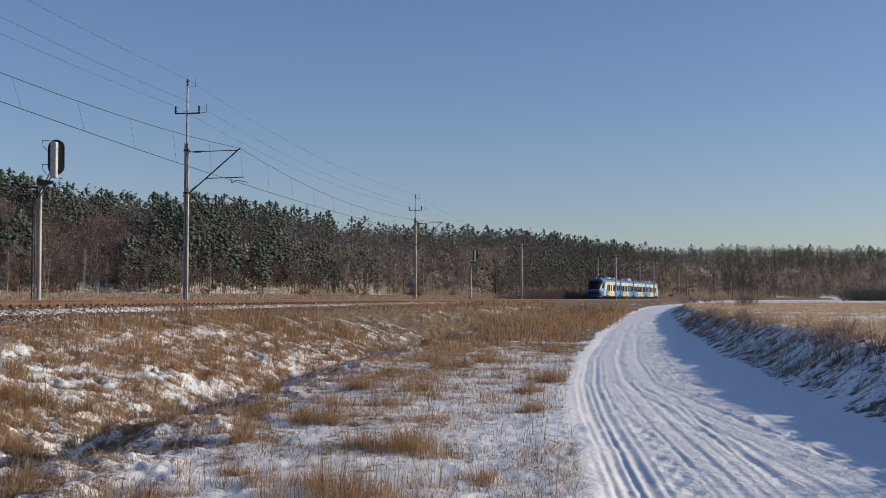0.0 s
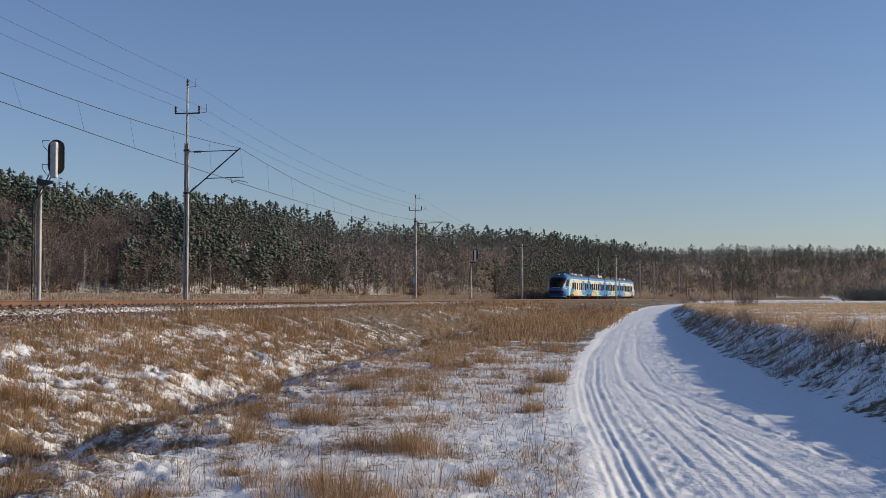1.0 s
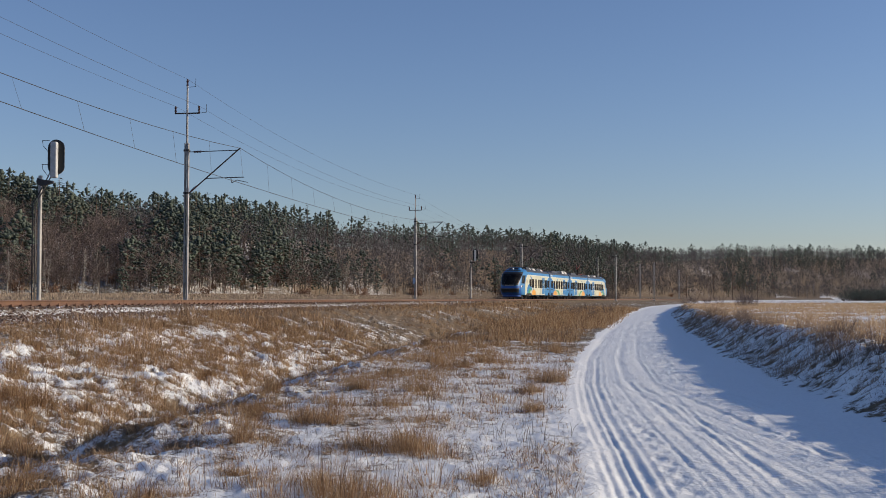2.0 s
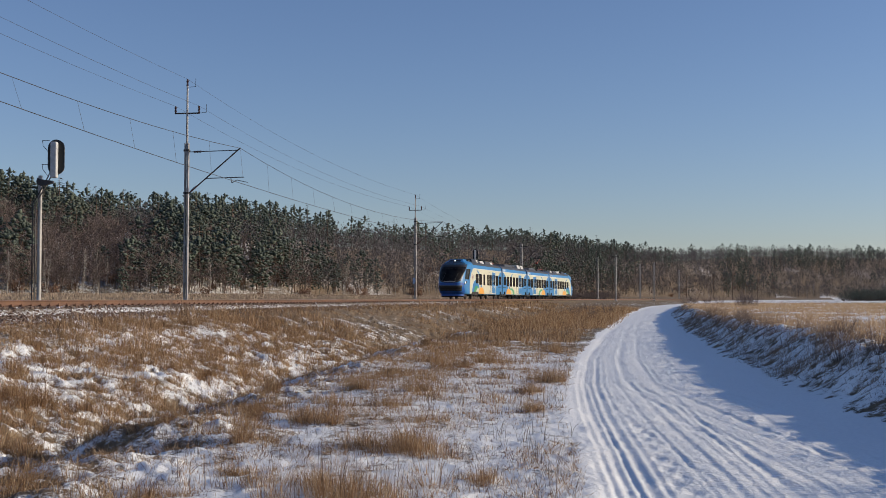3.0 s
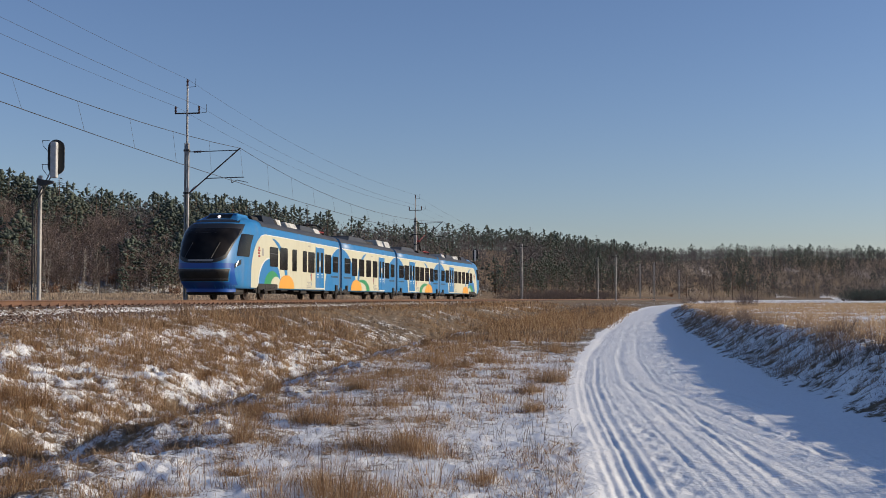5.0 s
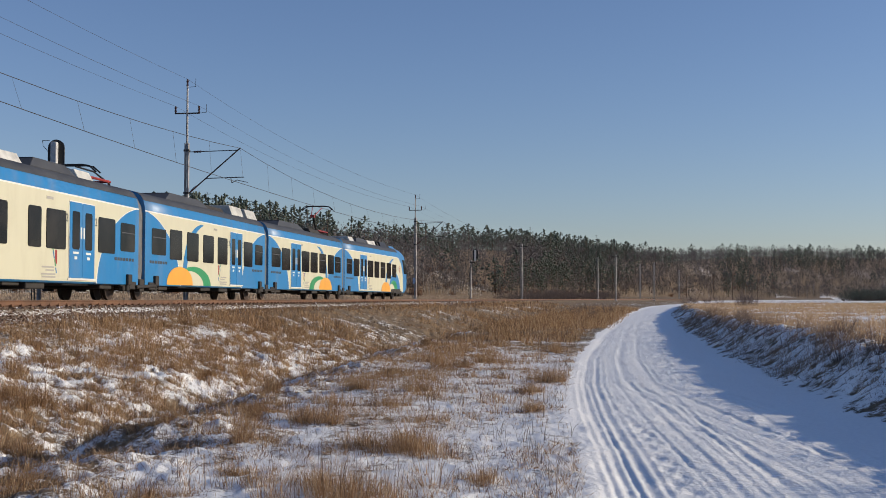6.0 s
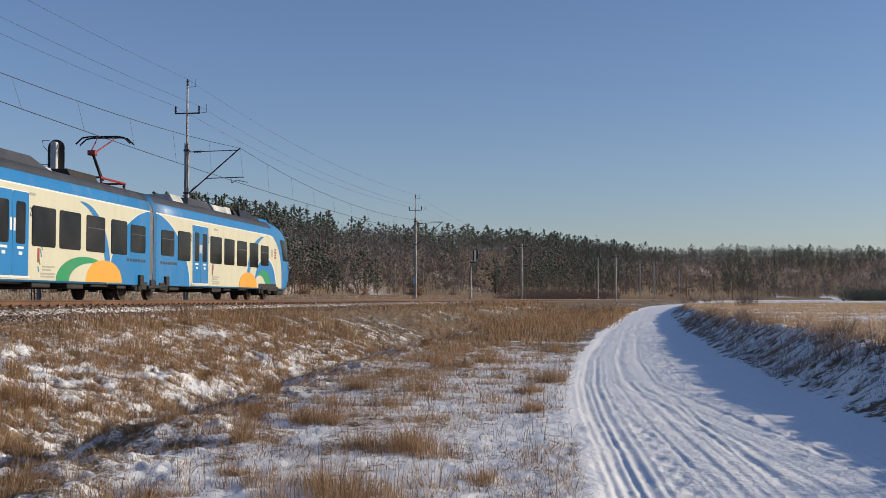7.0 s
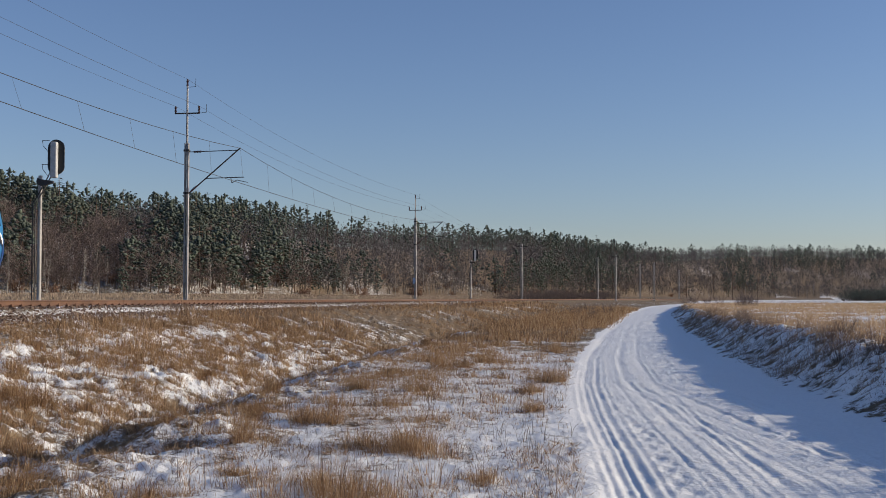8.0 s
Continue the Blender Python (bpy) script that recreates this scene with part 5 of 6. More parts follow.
def spruce_model(seed, h=14.0, fine=1.0):
    """A narrow spruce with drooping tiers."""
    rng = np.random.default_rng(seed)
    s = Soup()
    s.cone((0, 0, -0.6), (0, 0, h), 0.2, 0.02, 1, 4)
    z = h * 0.10
    while z < h:
        k = 1 - z / h
        reach = 0.25 + h * 0.15 * k
        for i in range(int(3 + 3 * k)):
            a = rng.random() * 6.28
            r = reach * rng.uniform(0.6, 1.15)
            for q in range(max(1, int((2 + r * 2.6) * fine))):
                t = rng.uniform(0.2, 1.0)
                c = np.array([math.cos(a) * r * t, math.sin(a) * r * t, z - 0.30 * r * t]) + rng.standard_normal(3) * 0.14
                s.tri(c, 0.23 if fine > 0.6 else 0.36, rng, 0, 0.5)
        z += rng.uniform(0.6, 0.95)
    return s.arrays()


def bare_model(seed, h=13.0, birch=False, stems=1, fine=1.0):
    """A leafless broadleaf: a stem, a few spreading limbs and a rounded haze of fine twigs."""
    rng = np.random.default_rng(seed)
    s = Soup()
    near = fine > 0.6
    for k in range(stems):
        off = rng.standard_normal(2) * (0.5 if stems > 1 else 0)
        tilt = rng.standard_normal(2) * (0.10 if stems > 1 else 0.04)
        foot = np.array([off[0], off[1], -0.5])
        up = np.array([tilt[0], tilt[1], 1.0])
        tall = h * rng.uniform(0.88, 1.05)
        bend = np.array([*rng.normal(0, 0.35, 2), 0])
        mid = foot + up * tall * 0.5 + bend
        tip = foot + up * tall * 0.94
        r0 = 0.11 if birch else 0.09
        s.cone(foot, mid, r0, r0 * 0.65, 1, 4)
        if birch or near:
            s.cone(mid, tip, r0 * 0.65, 0.015, 1, 3)
        wide = h * (0.15 if birch else 0.27)
        heart = mid + (tip - mid) * 0.25
        clumps = 22 if near else 11
        for i in range(clumps):
            q = rng.standard_normal(3)
            q = q / np.linalg.norm(q) * rng.uniform(0.45, 1.0)
            c1 = heart + q * np.array([wide, wide, tall * 0.40])
            c0 = mid + (c1 - heart) * 0.15 + np.array([0, 0, 0.35 * (c1[2] - mid[2])])
            if near:
                s.cone(c0, c1, 0.035, 0.01, 1, 3)
            out = (c1 - c0) / max(0.3, np.linalg.norm(c1 - c0))
            for w in range(13 if near else 7):
                b = c1 + rng.standard_normal(3) * 0.10 * wide + (c0 - c1) * 0.3 * rng.random()
                d = rng.standard_normal(3) * 0.8 + out * 0.7 + np.array([0, 0, -0.45 if birch else 0.15])
                d = d / np.linalg.norm(d) * rng.uniform(0.4, 1.1)
                s.sliver(b, b + d, 0.034 if near else 0.095, rng, 0)
    return s.arrays()


def shrub_model(seed, h=1.6, leafy=False):
    """A many-stemmed bush; russet ones hold dead leaves."""
    rng = np.random.default_rng(seed)
    s = Soup()
    for k in range(18):
        a = rng.random() * 6.28
        d = np.array([math.cos(a) * rng.uniform(0.1, 0.8), math.sin(a) * rng.uniform(0.1, 0.8), 1.0])
        ln = h * rng.uniform(0.5, 1.0)
        b0 = np.array([math.cos(a), math.sin(a), 0]) * rng.uniform(0, 0.3) * h - [0, 0, 0.1]
        b1 = b0 + d * ln
        s.cone(b0, b1, 0.014, 0.005, 1, 3)
        for q in range(15):
            c = b0 + (b1 - b0) * rng.uniform(0.2, 1.0)
            s.sliver(c, c + (d + rng.standard_normal(3) * 0.9) * h * 0.2, 0.008, rng, 0)
            if leafy:
                s.tri(c + rng.standard_normal(3) * 0.15 * h, 0.07 * h, rng, 0)
    return s.arrays()


def plant_many(name, label, category, models, slots, places):
    """Joins many plants into one uncountable mesh. places: x, y, z, size, turn, model, tint."""
    V, F, M, T = [], [], [], []
    o = 0
    for x, y, z, size, turn, k, tint in places:
        v, f, m = models[int(k)]
        c, s = math.cos(turn) * size, math.sin(turn) * size
        w = np.empty_like(v)
        w[:, 0] = v[:, 0] * c - v[:, 1] * s + x
        w[:, 1] = v[:, 0] * s + v[:, 1] * c + y
        w[:, 2] = v[:, 2] * size + z
        V.append(w)
        F.append(f + o)
        M.append(m)
        T.append(np.full(len(v), tint, np.float32))
        o += len(v)
    ob = soup_object(name, np.concatenate(V), np.concatenate(F), np.concatenate(M), slots, np.concatenate(T))
    return tagged(ob, label, category, kind="stuff")


def soup_object(name, v, f, m, slots, tint=None, parent=None):
    me = bpy.data.meshes.new(name)
    me.vertices.add(len(v))
    me.vertices.foreach_set("co", np.ascontiguousarray(v, np.float32).ravel())
    me.loops.add(len(f) * 3)
    me.loops.foreach_set("vertex_index", np.ascontiguousarray(f, np.int32).ravel())
    me.polygons.add(len(f))
    me.polygons.foreach_set("loop_start", np.arange(0, len(f) * 3, 3, dtype=np.int32))
    for s in slots:
        me.materials.append(s)
    if m is not None:
        me.polygons.foreach_set("material_index", np.asarray(m, np.int32))
    if tint is not None:
        at = me.attributes.new("tint", "FLOAT", "POINT")
        at.data.foreach_set("value", np.asarray(tint, np.float32))
    me.update(calc_edges=True)
    ob = new(name, me)
    if parent:
        ob.parent = parent
    return ob


pines = [pine_model(i, rng_h) for i, rng_h in enumerate((11.5, 10.5, 12.0, 10.0, 11.8, 11.0))]
spruces = [spruce_model(40 + i, 12.0) for i in range(4)]
bares = [bare_model(80 + i, 10.5) for i in range(7)]
birches = [bare_model(120 + i, 13.5, birch=True, stems=1 + i % 2) for i in range(6)]
far_conifers = [pine_model(20 + i, 11.5, 0.36) for i in range(8)] + [spruce_model(50 + i, 12.0, 0.5) for i in range(3)]
far_bares = [bare_model(100 + i, 10.5, fine=0.5) for i in range(8)]
shrubs = [shrub_model(160 + i, 1.6) for i in range(5)]
russets = [shrub_model(190 + i, 2.6, True) for i in range(4)]


def single_tree(name, label, model, slots, x, y, size, turn, tint, group):
    """A tree of its own: trunk and crown under one root."""
    v, f, m = model
    root = tagged(new(name), label, "tree", group)
    root.matrix_basis = pose(x, y, float(ground_z(x, y)[0]), 0, 0, math.degrees(turn))
    root.scale = (size, size, size)
    for nm, k in (("crown", 0), ("trunk", 1)):
        sel = f[m == k]
        used, inv = np.unique(sel, return_inverse=True)
        soup_object(nm, v[used], inv.reshape(-1, 3), None, [slots[k]], np.full(len(used), tint), root)
    return root


def scatter_wood():
    rng = np.random.default_rng(11)
    conifers, leafless, birch_rows, low, far_dark, far_bare = [], [], [], [], [], []
    n = 9600
    col = np.concatenate([rng.uniform(-140, 1710, 6600), rng.uniform(900, 1710, 3000)])
    de = np.interp(col, WOOD_BEARING, WOOD_DISTANCE)
    deep = rng.random(n) ** 1.25
    d = de * (1 + 0.56 * deep) + rng.uniform(-4, 4, n)
    az = np.arctan((col - 784) / LENS)
    X, Y = d * np.sin(az), d * np.cos(az)
    Z = terrain(X, Y)[0]
    # how many of the trees are conifers, at the foot, half way up and on the crest
    at_col = [0, 200, 350, 450, 550, 650, 750, 900, 1050, 1200, 1350, 1568]
    foot = np.interp(col, at_col, [0.05, 0.10, 0.35, 0.45, 0.15, 0.05, 0.02, 0.08, 0.1, 0.1, 0.05, 0.1])
    half = np.interp(col, at_col, [0.30, 0.30, 0.42, 0.58, 0.22, 0.12, 0.18, 0.15, 0.20, 0.35, 0.15, 0.15])
    crest = np.interp(col, at_col, [0.95, 0.95, 0.92, 0.92, 0.80, 0.65, 0.95, 0.90, 0.55, 0.60, 0.10, 0.45])
    share = np.where(deep < 0.4, foot + (half - foot) * deep / 0.4, half + (crest - half) * (deep - 0.4) / 0.6)
    share = share + (fbm(col / 110.0, deep * 3.0, 1.0, 3, 77) - 0.5) * np.interp(deep, [0.0, 0.25, 1.0], [0.7, 1.6, 1.6])
    region = np.clip(fbm(col / 60.0, deep * 5.0, 1.0, 3, 79) * 2.2 - 0.6, 0, 1)
    for i in range(n):
        tint, turn = float(0.45 * rng.random() + 0.55 * region[i]), rng.random() * 6.28
        place = (X[i], Y[i], Z[i])
        size = (0.58 + 0.62 * rng.random() ** 2) * np.interp(d[i], [250, 900], [0.95, 1.1])
        if rng.random() < share[i]:
            narrow = rng.random() < 0.18
            if d[i] > 335:
                far_dark.append((*place, size, turn, int(rng.integers(8, 11) if narrow else rng.integers(0, 8)), tint))
            else:
                conifers.append((*place, size, turn, int(rng.integers(6, 10) if narrow else rng.integers(0, 6)), tint))
        elif deep[i] < 0.10 and rng.random() < 0.05:
            birch_rows.append((*place, rng.uniform(0.5, 0.8), turn, int(rng.integers(0, 6)), tint))
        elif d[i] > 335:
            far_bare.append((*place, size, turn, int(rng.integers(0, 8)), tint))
        else:
            leafless.append((*place, size * 0.95, turn, int(rng.integers(0, 7)), tint))
    n = 130
    col = rng.uniform(-140, 1400, n)
    de = np.interp(col, WOOD_BEARING, WOOD_DISTANCE)
    d = de * (1 + 0.15 * rng.random(n)) - 4
    az = np.arctan((col - 784) / LENS)
    X, Y = d * np.sin(az), d * np.cos(az)
    Z = terrain(X, Y)[0]
    for i in range(n):
        low.append((X[i], Y[i], Z[i], rng.uniform(0.4, 1.2), rng.random() * 6.28, int(rng.integers(0, 4)), float(rng.random())))
    plant_many("conifer_wood", "dark green pines and spruces covering the hillside", "wood", pines + spruces, [NEEDLE, PINEBARK], conifers)
    plant_many("leafless_wood", "brown leafless broadleaf trees along the hillside", "wood", bares, [TWIG, BARK], leafless)
    plant_many("far_conifer_wood", "dark conifers on the distant wooded ridge", "wood", far_conifers, [NEEDLE, PINEBARK], far_dark)
    plant_many("far_leafless_wood", "leafless trees on the distant wooded ridge, greyed for haze", "wood", far_bares, [HAZETWIG, BARK], far_bare)
    plant_many("russet_undergrowth", "russet bushes and saplings at the edge of the wood", "undergrowth", russets, [RUSSET, BARK], low)
    # birches that stand out along the edge
    edge = [(12, 0), (60, 2), (82, 1), (128, 3), (147, 0), (175, 5), (262, 2), (306, 4), (318, 1), (372, 0), (610, 3), (700, 2), (748, 0), (760, 1), (772, 4), (781, 5), (794, 2), (806, 3), (985, 1), (1012, 0)]
    for bx_, k in edge:
        de = float(np.interp(bx_, WOOD_BEARING, WOOD_DISTANCE))
        d = de - 3 + 6 * rng.random()
        az = math.atan((bx_ - 784) / LENS)
        single_tree("birch_tree", "leafless white-barked birch at the edge of the wood", birches[k], [TWIG, BIRCHBARK], d * math.sin(az), d * math.cos(az), rng.uniform(0.62, 0.9), rng.random() * 6.28, 0.6, "birches at the wood's edge")
    if birch_rows:
        plant_many("birch_stand", "slender pale-trunked birches mixed into the wood's edge", "wood", birches, [TWIG, BIRCHBARK], birch_rows)


scatter_wood()


# ---------------------------------------------------------------- grass
def blades(name, label, roots, height, count, spread, width, bend, material, seed, category="grass"):
    """Tufts of bent blades. roots: x, y; height, count and spread per tuft as arrays."""
    rng = np.random.default_rng(seed)
    idx = np.repeat(np.arange(len(roots)), count)
    n = len(idx)
    if n == 0:
        return None
    a = rng.random(n) * 6.2832
    rr = np.sqrt(rng.random(n)) * spread[idx]
    bx, by = roots[idx, 0] + np.cos(a) * rr, roots[idx, 1] + np.sin(a) * rr
    bz = terrain(bx, by)[0] - 0.02
    h = height[idx] * rng.uniform(0.35, 1.0, n) * (1 - 0.35 * (rr / np.maximum(spread[idx], 1e-3)) ** 2)
    la = a + rng.normal(0, 0.9, n)
    lean = h * np.clip(rng.normal(bend, 0.28, n), 0.02, 0.95)
    w = width[idx] * rng.uniform(0.6, 1.3, n)
    va = rng.random(n) * 6.2832
    bx_, by_ = np.cos(va) * w, np.sin(va) * w
    tx, ty, tz = bx + np.cos(la) * lean, by + np.sin(la) * lean, bz + np.sqrt(np.maximum(h * h - lean * lean, 0.01 * h * h))
    mx, my, mz = bx + np.cos(la) * lean * 0.32, by + np.sin(la) * lean * 0.32, bz + (tz - bz) * 0.6
    v = np.empty((n, 5, 3))
    v[:, 0] = np.stack([bx - bx_, by - by_, bz], 1)
    v[:, 1] = np.stack([bx + bx_, by + by_, bz], 1)
    v[:, 2] = np.stack([mx - bx_ * 0.8, my - by_ * 0.8, mz], 1)
    v[:, 3] = np.stack([mx + bx_ * 0.8, my + by_ * 0.8, mz], 1)
    v[:, 4] = np.stack([tx, ty, tz], 1)
    f = np.array([[0, 1, 3], [0, 3, 2], [2, 3, 4]])[None] + 5 * np.arange(n)[:, None, None]
    ob = soup_object(name, v.reshape(-1, 3), f.reshape(-1, 3), None, [material])
    return tagged(ob, label, category, kind="stuff")


def matted(name, label, pts, d, material, seed):
    """Single short blades lying at low angles in the snow."""
    rng = np.random.default_rng(seed)
    n = len(pts)
    z = terrain(pts[:, 0], pts[:, 1])[0]
    ln = rng.uniform(0.05, 0.20, n)
    a, up = rng.random(n) * 6.2832, np.clip(rng.normal(0.55, 0.35, n), 0.05, 1.4)
    w = (0.0014 + d * 0.00010) * rng.uniform(0.6, 1.4, n)
    v = np.empty((n, 3, 3))
    v[:, 0] = np.stack([pts[:, 0] - np.sin(a) * w, pts[:, 1] + np.cos(a) * w, z - 0.01], 1)
    v[:, 1] = np.stack([pts[:, 0] + np.sin(a) * w, pts[:, 1] - np.cos(a) * w, z - 0.01 + w], 1)
    v[:, 2] = np.stack([pts[:, 0] + np.cos(a) * ln * np.cos(up), pts[:, 1] + np.sin(a) * ln * np.cos(up), z + ln * np.sin(up)], 1)
    ob = soup_object(name, v.reshape(-1, 3), np.arange(3 * n).reshape(-1, 3), None, [material])
    return tagged(ob, label, "grass", kind="stuff")


def candidates(n, d0, d1, seed, az0=-21.5, az1=21.5, power=1.0):
    rng = np.random.default_rng(seed)
    az = np.radians(rng.uniform(az0, az1, n))
    d = d0 + (d1 - d0) * rng.random(n) ** power
    return np.stack([d * np.sin(az), d * np.cos(az)], 1), rng


def grass_everywhere():
    # 1. tall brown grass along the crest and foot of the railway bank and over the far flat
    pts, rng = candidates(30000, 18, 150, 1, power=1.15)
    u, r, d = off_line(pts[:, 0], pts[:, 1]), off_road(pts[:, 0], pts[:, 1]), np.hypot(pts[:, 0], pts[:, 1])
    nz = fbm(pts[:, 0], pts[:, 1], 0.22, 3, 51)
    crest = np.clip(1.3 - np.abs(u - 5.2) / 2.3, 0, 1)
    flat = smooth01((d - 27) / 16) * (u > 7) * (r < -2.7)
    dens = np.maximum(crest * smooth01((d - 19) / 16) * 1.3, flat * 0.85) * smooth01((nz - 0.40) / 0.16)
    clump = fbm(pts[:, 0], pts[:, 1], 1.1, 2, 57)
    dens = dens * smooth01((clump - 0.34) / 0.2)
    dens = np.maximum(dens, np.where((u > 3.0) & (u < 5.2) & (d > 26), 0.4, 0))
    dens = np.where((u < np.interp(d, [30, 40], [4.2, 2.9])) | (r > -2.75), 0, dens)
    keep = rng.random(len(pts)) < dens
    p, dd, uu = pts[keep], d[keep], u[keep]
    hh = rng.uniform(0.2, 0.66, len(p)) * np.where(uu < 8, 1.0, 0.9) * (0.2 + 1.5 * nz[keep])
    blades("bank_grass", "tall golden-brown dry grass on the railway bank", p, hh, np.full(len(p), 26), np.full(len(p), 0.34) * (0.7 + dd / 90), 0.0020 + dd * 0.00008, 0.58, STRAW, 2)
    late = rng.random(len(p)) < 0.16
    q, dq = p[late] + rng.normal(0, 0.3, (late.sum(), 2)), dd[late]
    blades("russet_weed", "tall russet dead weed stalks among the grass", q, rng.uniform(0.4, 0.95, len(q)), np.full(len(q), 14), np.full(len(q), 0.22), 0.002 + dq * 0.00006, 0.22, STEM, 31, "weeds")
    # 2. tufts on the snowy slope, the ditch and the near flat
    pts, rng = candidates(9000, 7.5, 46, 3, power=0.9)
    u, r, d = off_line(pts[:, 0], pts[:, 1]), off_road(pts[:, 0], pts[:, 1]), np.hypot(pts[:, 0], pts[:, 1])
    nz = fbm(pts[:, 0], pts[:, 1], 0.42, 3, 61)
    slope = (u > 4.0) & (u < 9.3)
    dens = np.where(slope, 0.42, 0.36) * smooth01((nz - 0.42) / 0.16)
    dens = np.where((r > -3.0) | (u < 3.4), 0, dens) * np.where(r > -4.6, 0.45, 1.0) * np.interp(d, [8, 12, 17], [0.25, 0.5, 1.0])
    keep = rng.random(len(pts)) < dens
    p, dd = pts[keep], d[keep]
    big = rng.random(len(p))
    hh = 0.16 + 0.36 * big ** 2
    blades("grass_tuft", "golden dry grass tufts standing out of the snow", p, hh, (34 + 56 * big).astype(int), 0.08 + 0.18 * big, 0.0013 + dd * 0.000075, 0.58, STRAW, 4)
    pts, rng = candidates(2700, 9, 44, 41, power=0.8)
    u, r, d = off_line(pts[:, 0], pts[:, 1]), off_road(pts[:, 0], pts[:, 1]), np.hypot(pts[:, 0], pts[:, 1])
    keep = ((u > 4.2) & (u < 9.2) & (rng.random(len(pts)) < np.where(u > 6.3, 0.62, 0.36))) | ((u >= 9.2) & (r < -3.4) & (rng.random(len(pts)) < 0.07))
    p, dd = pts[keep], d[keep]
    big = rng.random(len(p))
    blades("tussock", "bushy golden tussocks on the snowy railway bank", p, 0.22 + 0.24 * big, (150 + 130 * big).astype(int), 0.13 + 0.15 * big, 0.0012 + dd * 0.00008, 0.74, STRAW, 42)
    # short matted grass that breaks up the snow crust
    pts, rng = candidates(330000, 8, 40, 45, power=0.75)
    u, r, d = off_line(pts[:, 0], pts[:, 1]), off_road(pts[:, 0], pts[:, 1]), np.hypot(pts[:, 0], pts[:, 1])
    nz = 0.6 * fbm(pts[:, 0], pts[:, 1], 0.8, 3, 47) + 0.4 * fbm(pts[:, 0], pts[:, 1], 4.5, 2, 49)
    edge = np.interp(r, [-3.6, -2.2], [0.0, 0.02])
    keep = (rng.random(len(pts)) < smooth01((nz + edge - 0.475) / 0.10) * 0.75 + 0.025) & (r < -2.05) & (u > 3.9)
    matted("matted_grass", "short flattened straw matted into the snow", pts[keep], d[keep], STRAW, 46)
    pts, rng = candidates(90000, 11, 70, 55, az0=3, az1=22.5, power=0.9)
    r, d = off_road(pts[:, 0], pts[:, 1]), np.hypot(pts[:, 0], pts[:, 1])
    nz = fbm(pts[:, 0], pts[:, 1], 1.8, 3, 57)
    keep = (r > 2.25) & (r < 4.4) & (rng.random(len(pts)) < smooth01((nz - 0.40) / 0.14))
    matted("matted_bank_litter", "dark flattened stems and leaves on the road bank", pts[keep], d[keep], PALESTEM, 56)
    # 3. the large tufts of the foreground
    spots = [(-0.5, 12.2, 0.6), (-0.8, 12.5, 0.5), (-0.4, 12.7, 0.5), (-1.0, 9.2, 0.5), (-0.8, 9.5, 0.5), (-0.6, 9.5, 0.45), (-1.2, 10.1, 0.4), (-1.5, 14.8, 0.45), (-1.7, 15.2, 0.35), (-2.2, 13.0, 0.28), (-1.9, 10.7, 0.2), (-5.7, 18.0, 0.45), (-6.0, 17.9, 0.38), (-5.2, 21.2, 0.32), (-6.1, 23.9, 0.3), (-5.8, 27.0, 0.3), (-5.1, 27.0, 0.28), (-3.5, 10.2, 0.4), (-3.6, 10.1, 0.45), (0.3, 10.6, 0.25), (1.6, 20.4, 0.45), (2.0, 23.5, 0.5), (1.2, 17.2, 0.3), (-1.4, 20.1, 0.4), (-0.4, 20.0, 0.4), (0.2, 27.4, 0.45), (1.1, 29.6, 0.45), (-1.0, 25.2, 0.4), (-2.4, 15.7, 0.32), (-2.2, 9.3, 0.25), (-6.0, 20.4, 0.35), (-3.3, 14.3, 0.3), (-7.4, 22.5, 0.4), (-7.2, 20.3, 0.4), (-6.4, 17.4, 0.4), (-3.0, 20.7, 0.38), (-5.3, 15.0, 0.4), (-4.1, 14.3, 0.3), (-0.8, 17.4, 0.4), (3.3, 35.8, 0.5), (4.9, 45.7, 0.5), (-0.4, 38.1, 0.45), (2.5, 46.3, 0.5)]
    rng = np.random.default_rng(6)
    sp, tall = [], []
    for x, y, h in spots:
        for k in range(6):
            sp.append((x + rng.normal(0, 0.35 * h), y + rng.normal(0, 0.5 * h)))
            tall.append(h * rng.uniform(0.6, 1.05))
    sp, tall = np.array(sp), np.array(tall)
    blades("large_grass_tuft", "large bushy tufts of golden dry grass", sp, tall * 1.1, rng.integers(80, 140, len(sp)), 0.06 + 0.20 * tall, 0.0007 + 0.00008 * np.hypot(sp[:, 0], sp[:, 1]), 0.62, STRAW, 7)
    few = rng.random(len(sp)) < 0.5
    blades("tuft_stalk", "thin dark stalks standing among the grass tufts", sp[few], tall[few] * 1.25, np.full(few.sum(), 12), 0.05 + 0.25 * tall[few], 0.0008 + 0.00008 * np.hypot(sp[few, 0], sp[few, 1]), 0.35, STEM, 48, "weeds")
    # tall grass that closes in on the far end of the track
    pts, rng = candidates(5200, 62, 150, 65, az0=2, az1=11, power=0.9)
    r, d = off_road(pts[:, 0], pts[:, 1]), np.hypot(pts[:, 0], pts[:, 1])
    keep = (r < -2.1) & (r > -9) & (rng.random(len(pts)) < 0.75)
    p, dd = pts[keep], d[keep]
    blades("track_side_grass", "tall brown grass beside the far end of the snowy track", p, rng.uniform(0.35, 0.85, len(p)), np.full(len(p), 20), np.full(len(p), 0.5), 0.0024 + dd * 0.00007, 0.55, STRAW, 66)
    # 4. thin dead weeds on the snow near the road and everywhere between
    pts, rng = candidates(5200, 7.5, 60, 8, power=0.9)
    u, r, d = off_line(pts[:, 0], pts[:, 1]), off_road(pts[:, 0], pts[:, 1]), np.hypot(pts[:, 0], pts[:, 1])
    nz = fbm(pts[:, 0], pts[:, 1], 0.6, 3, 71)
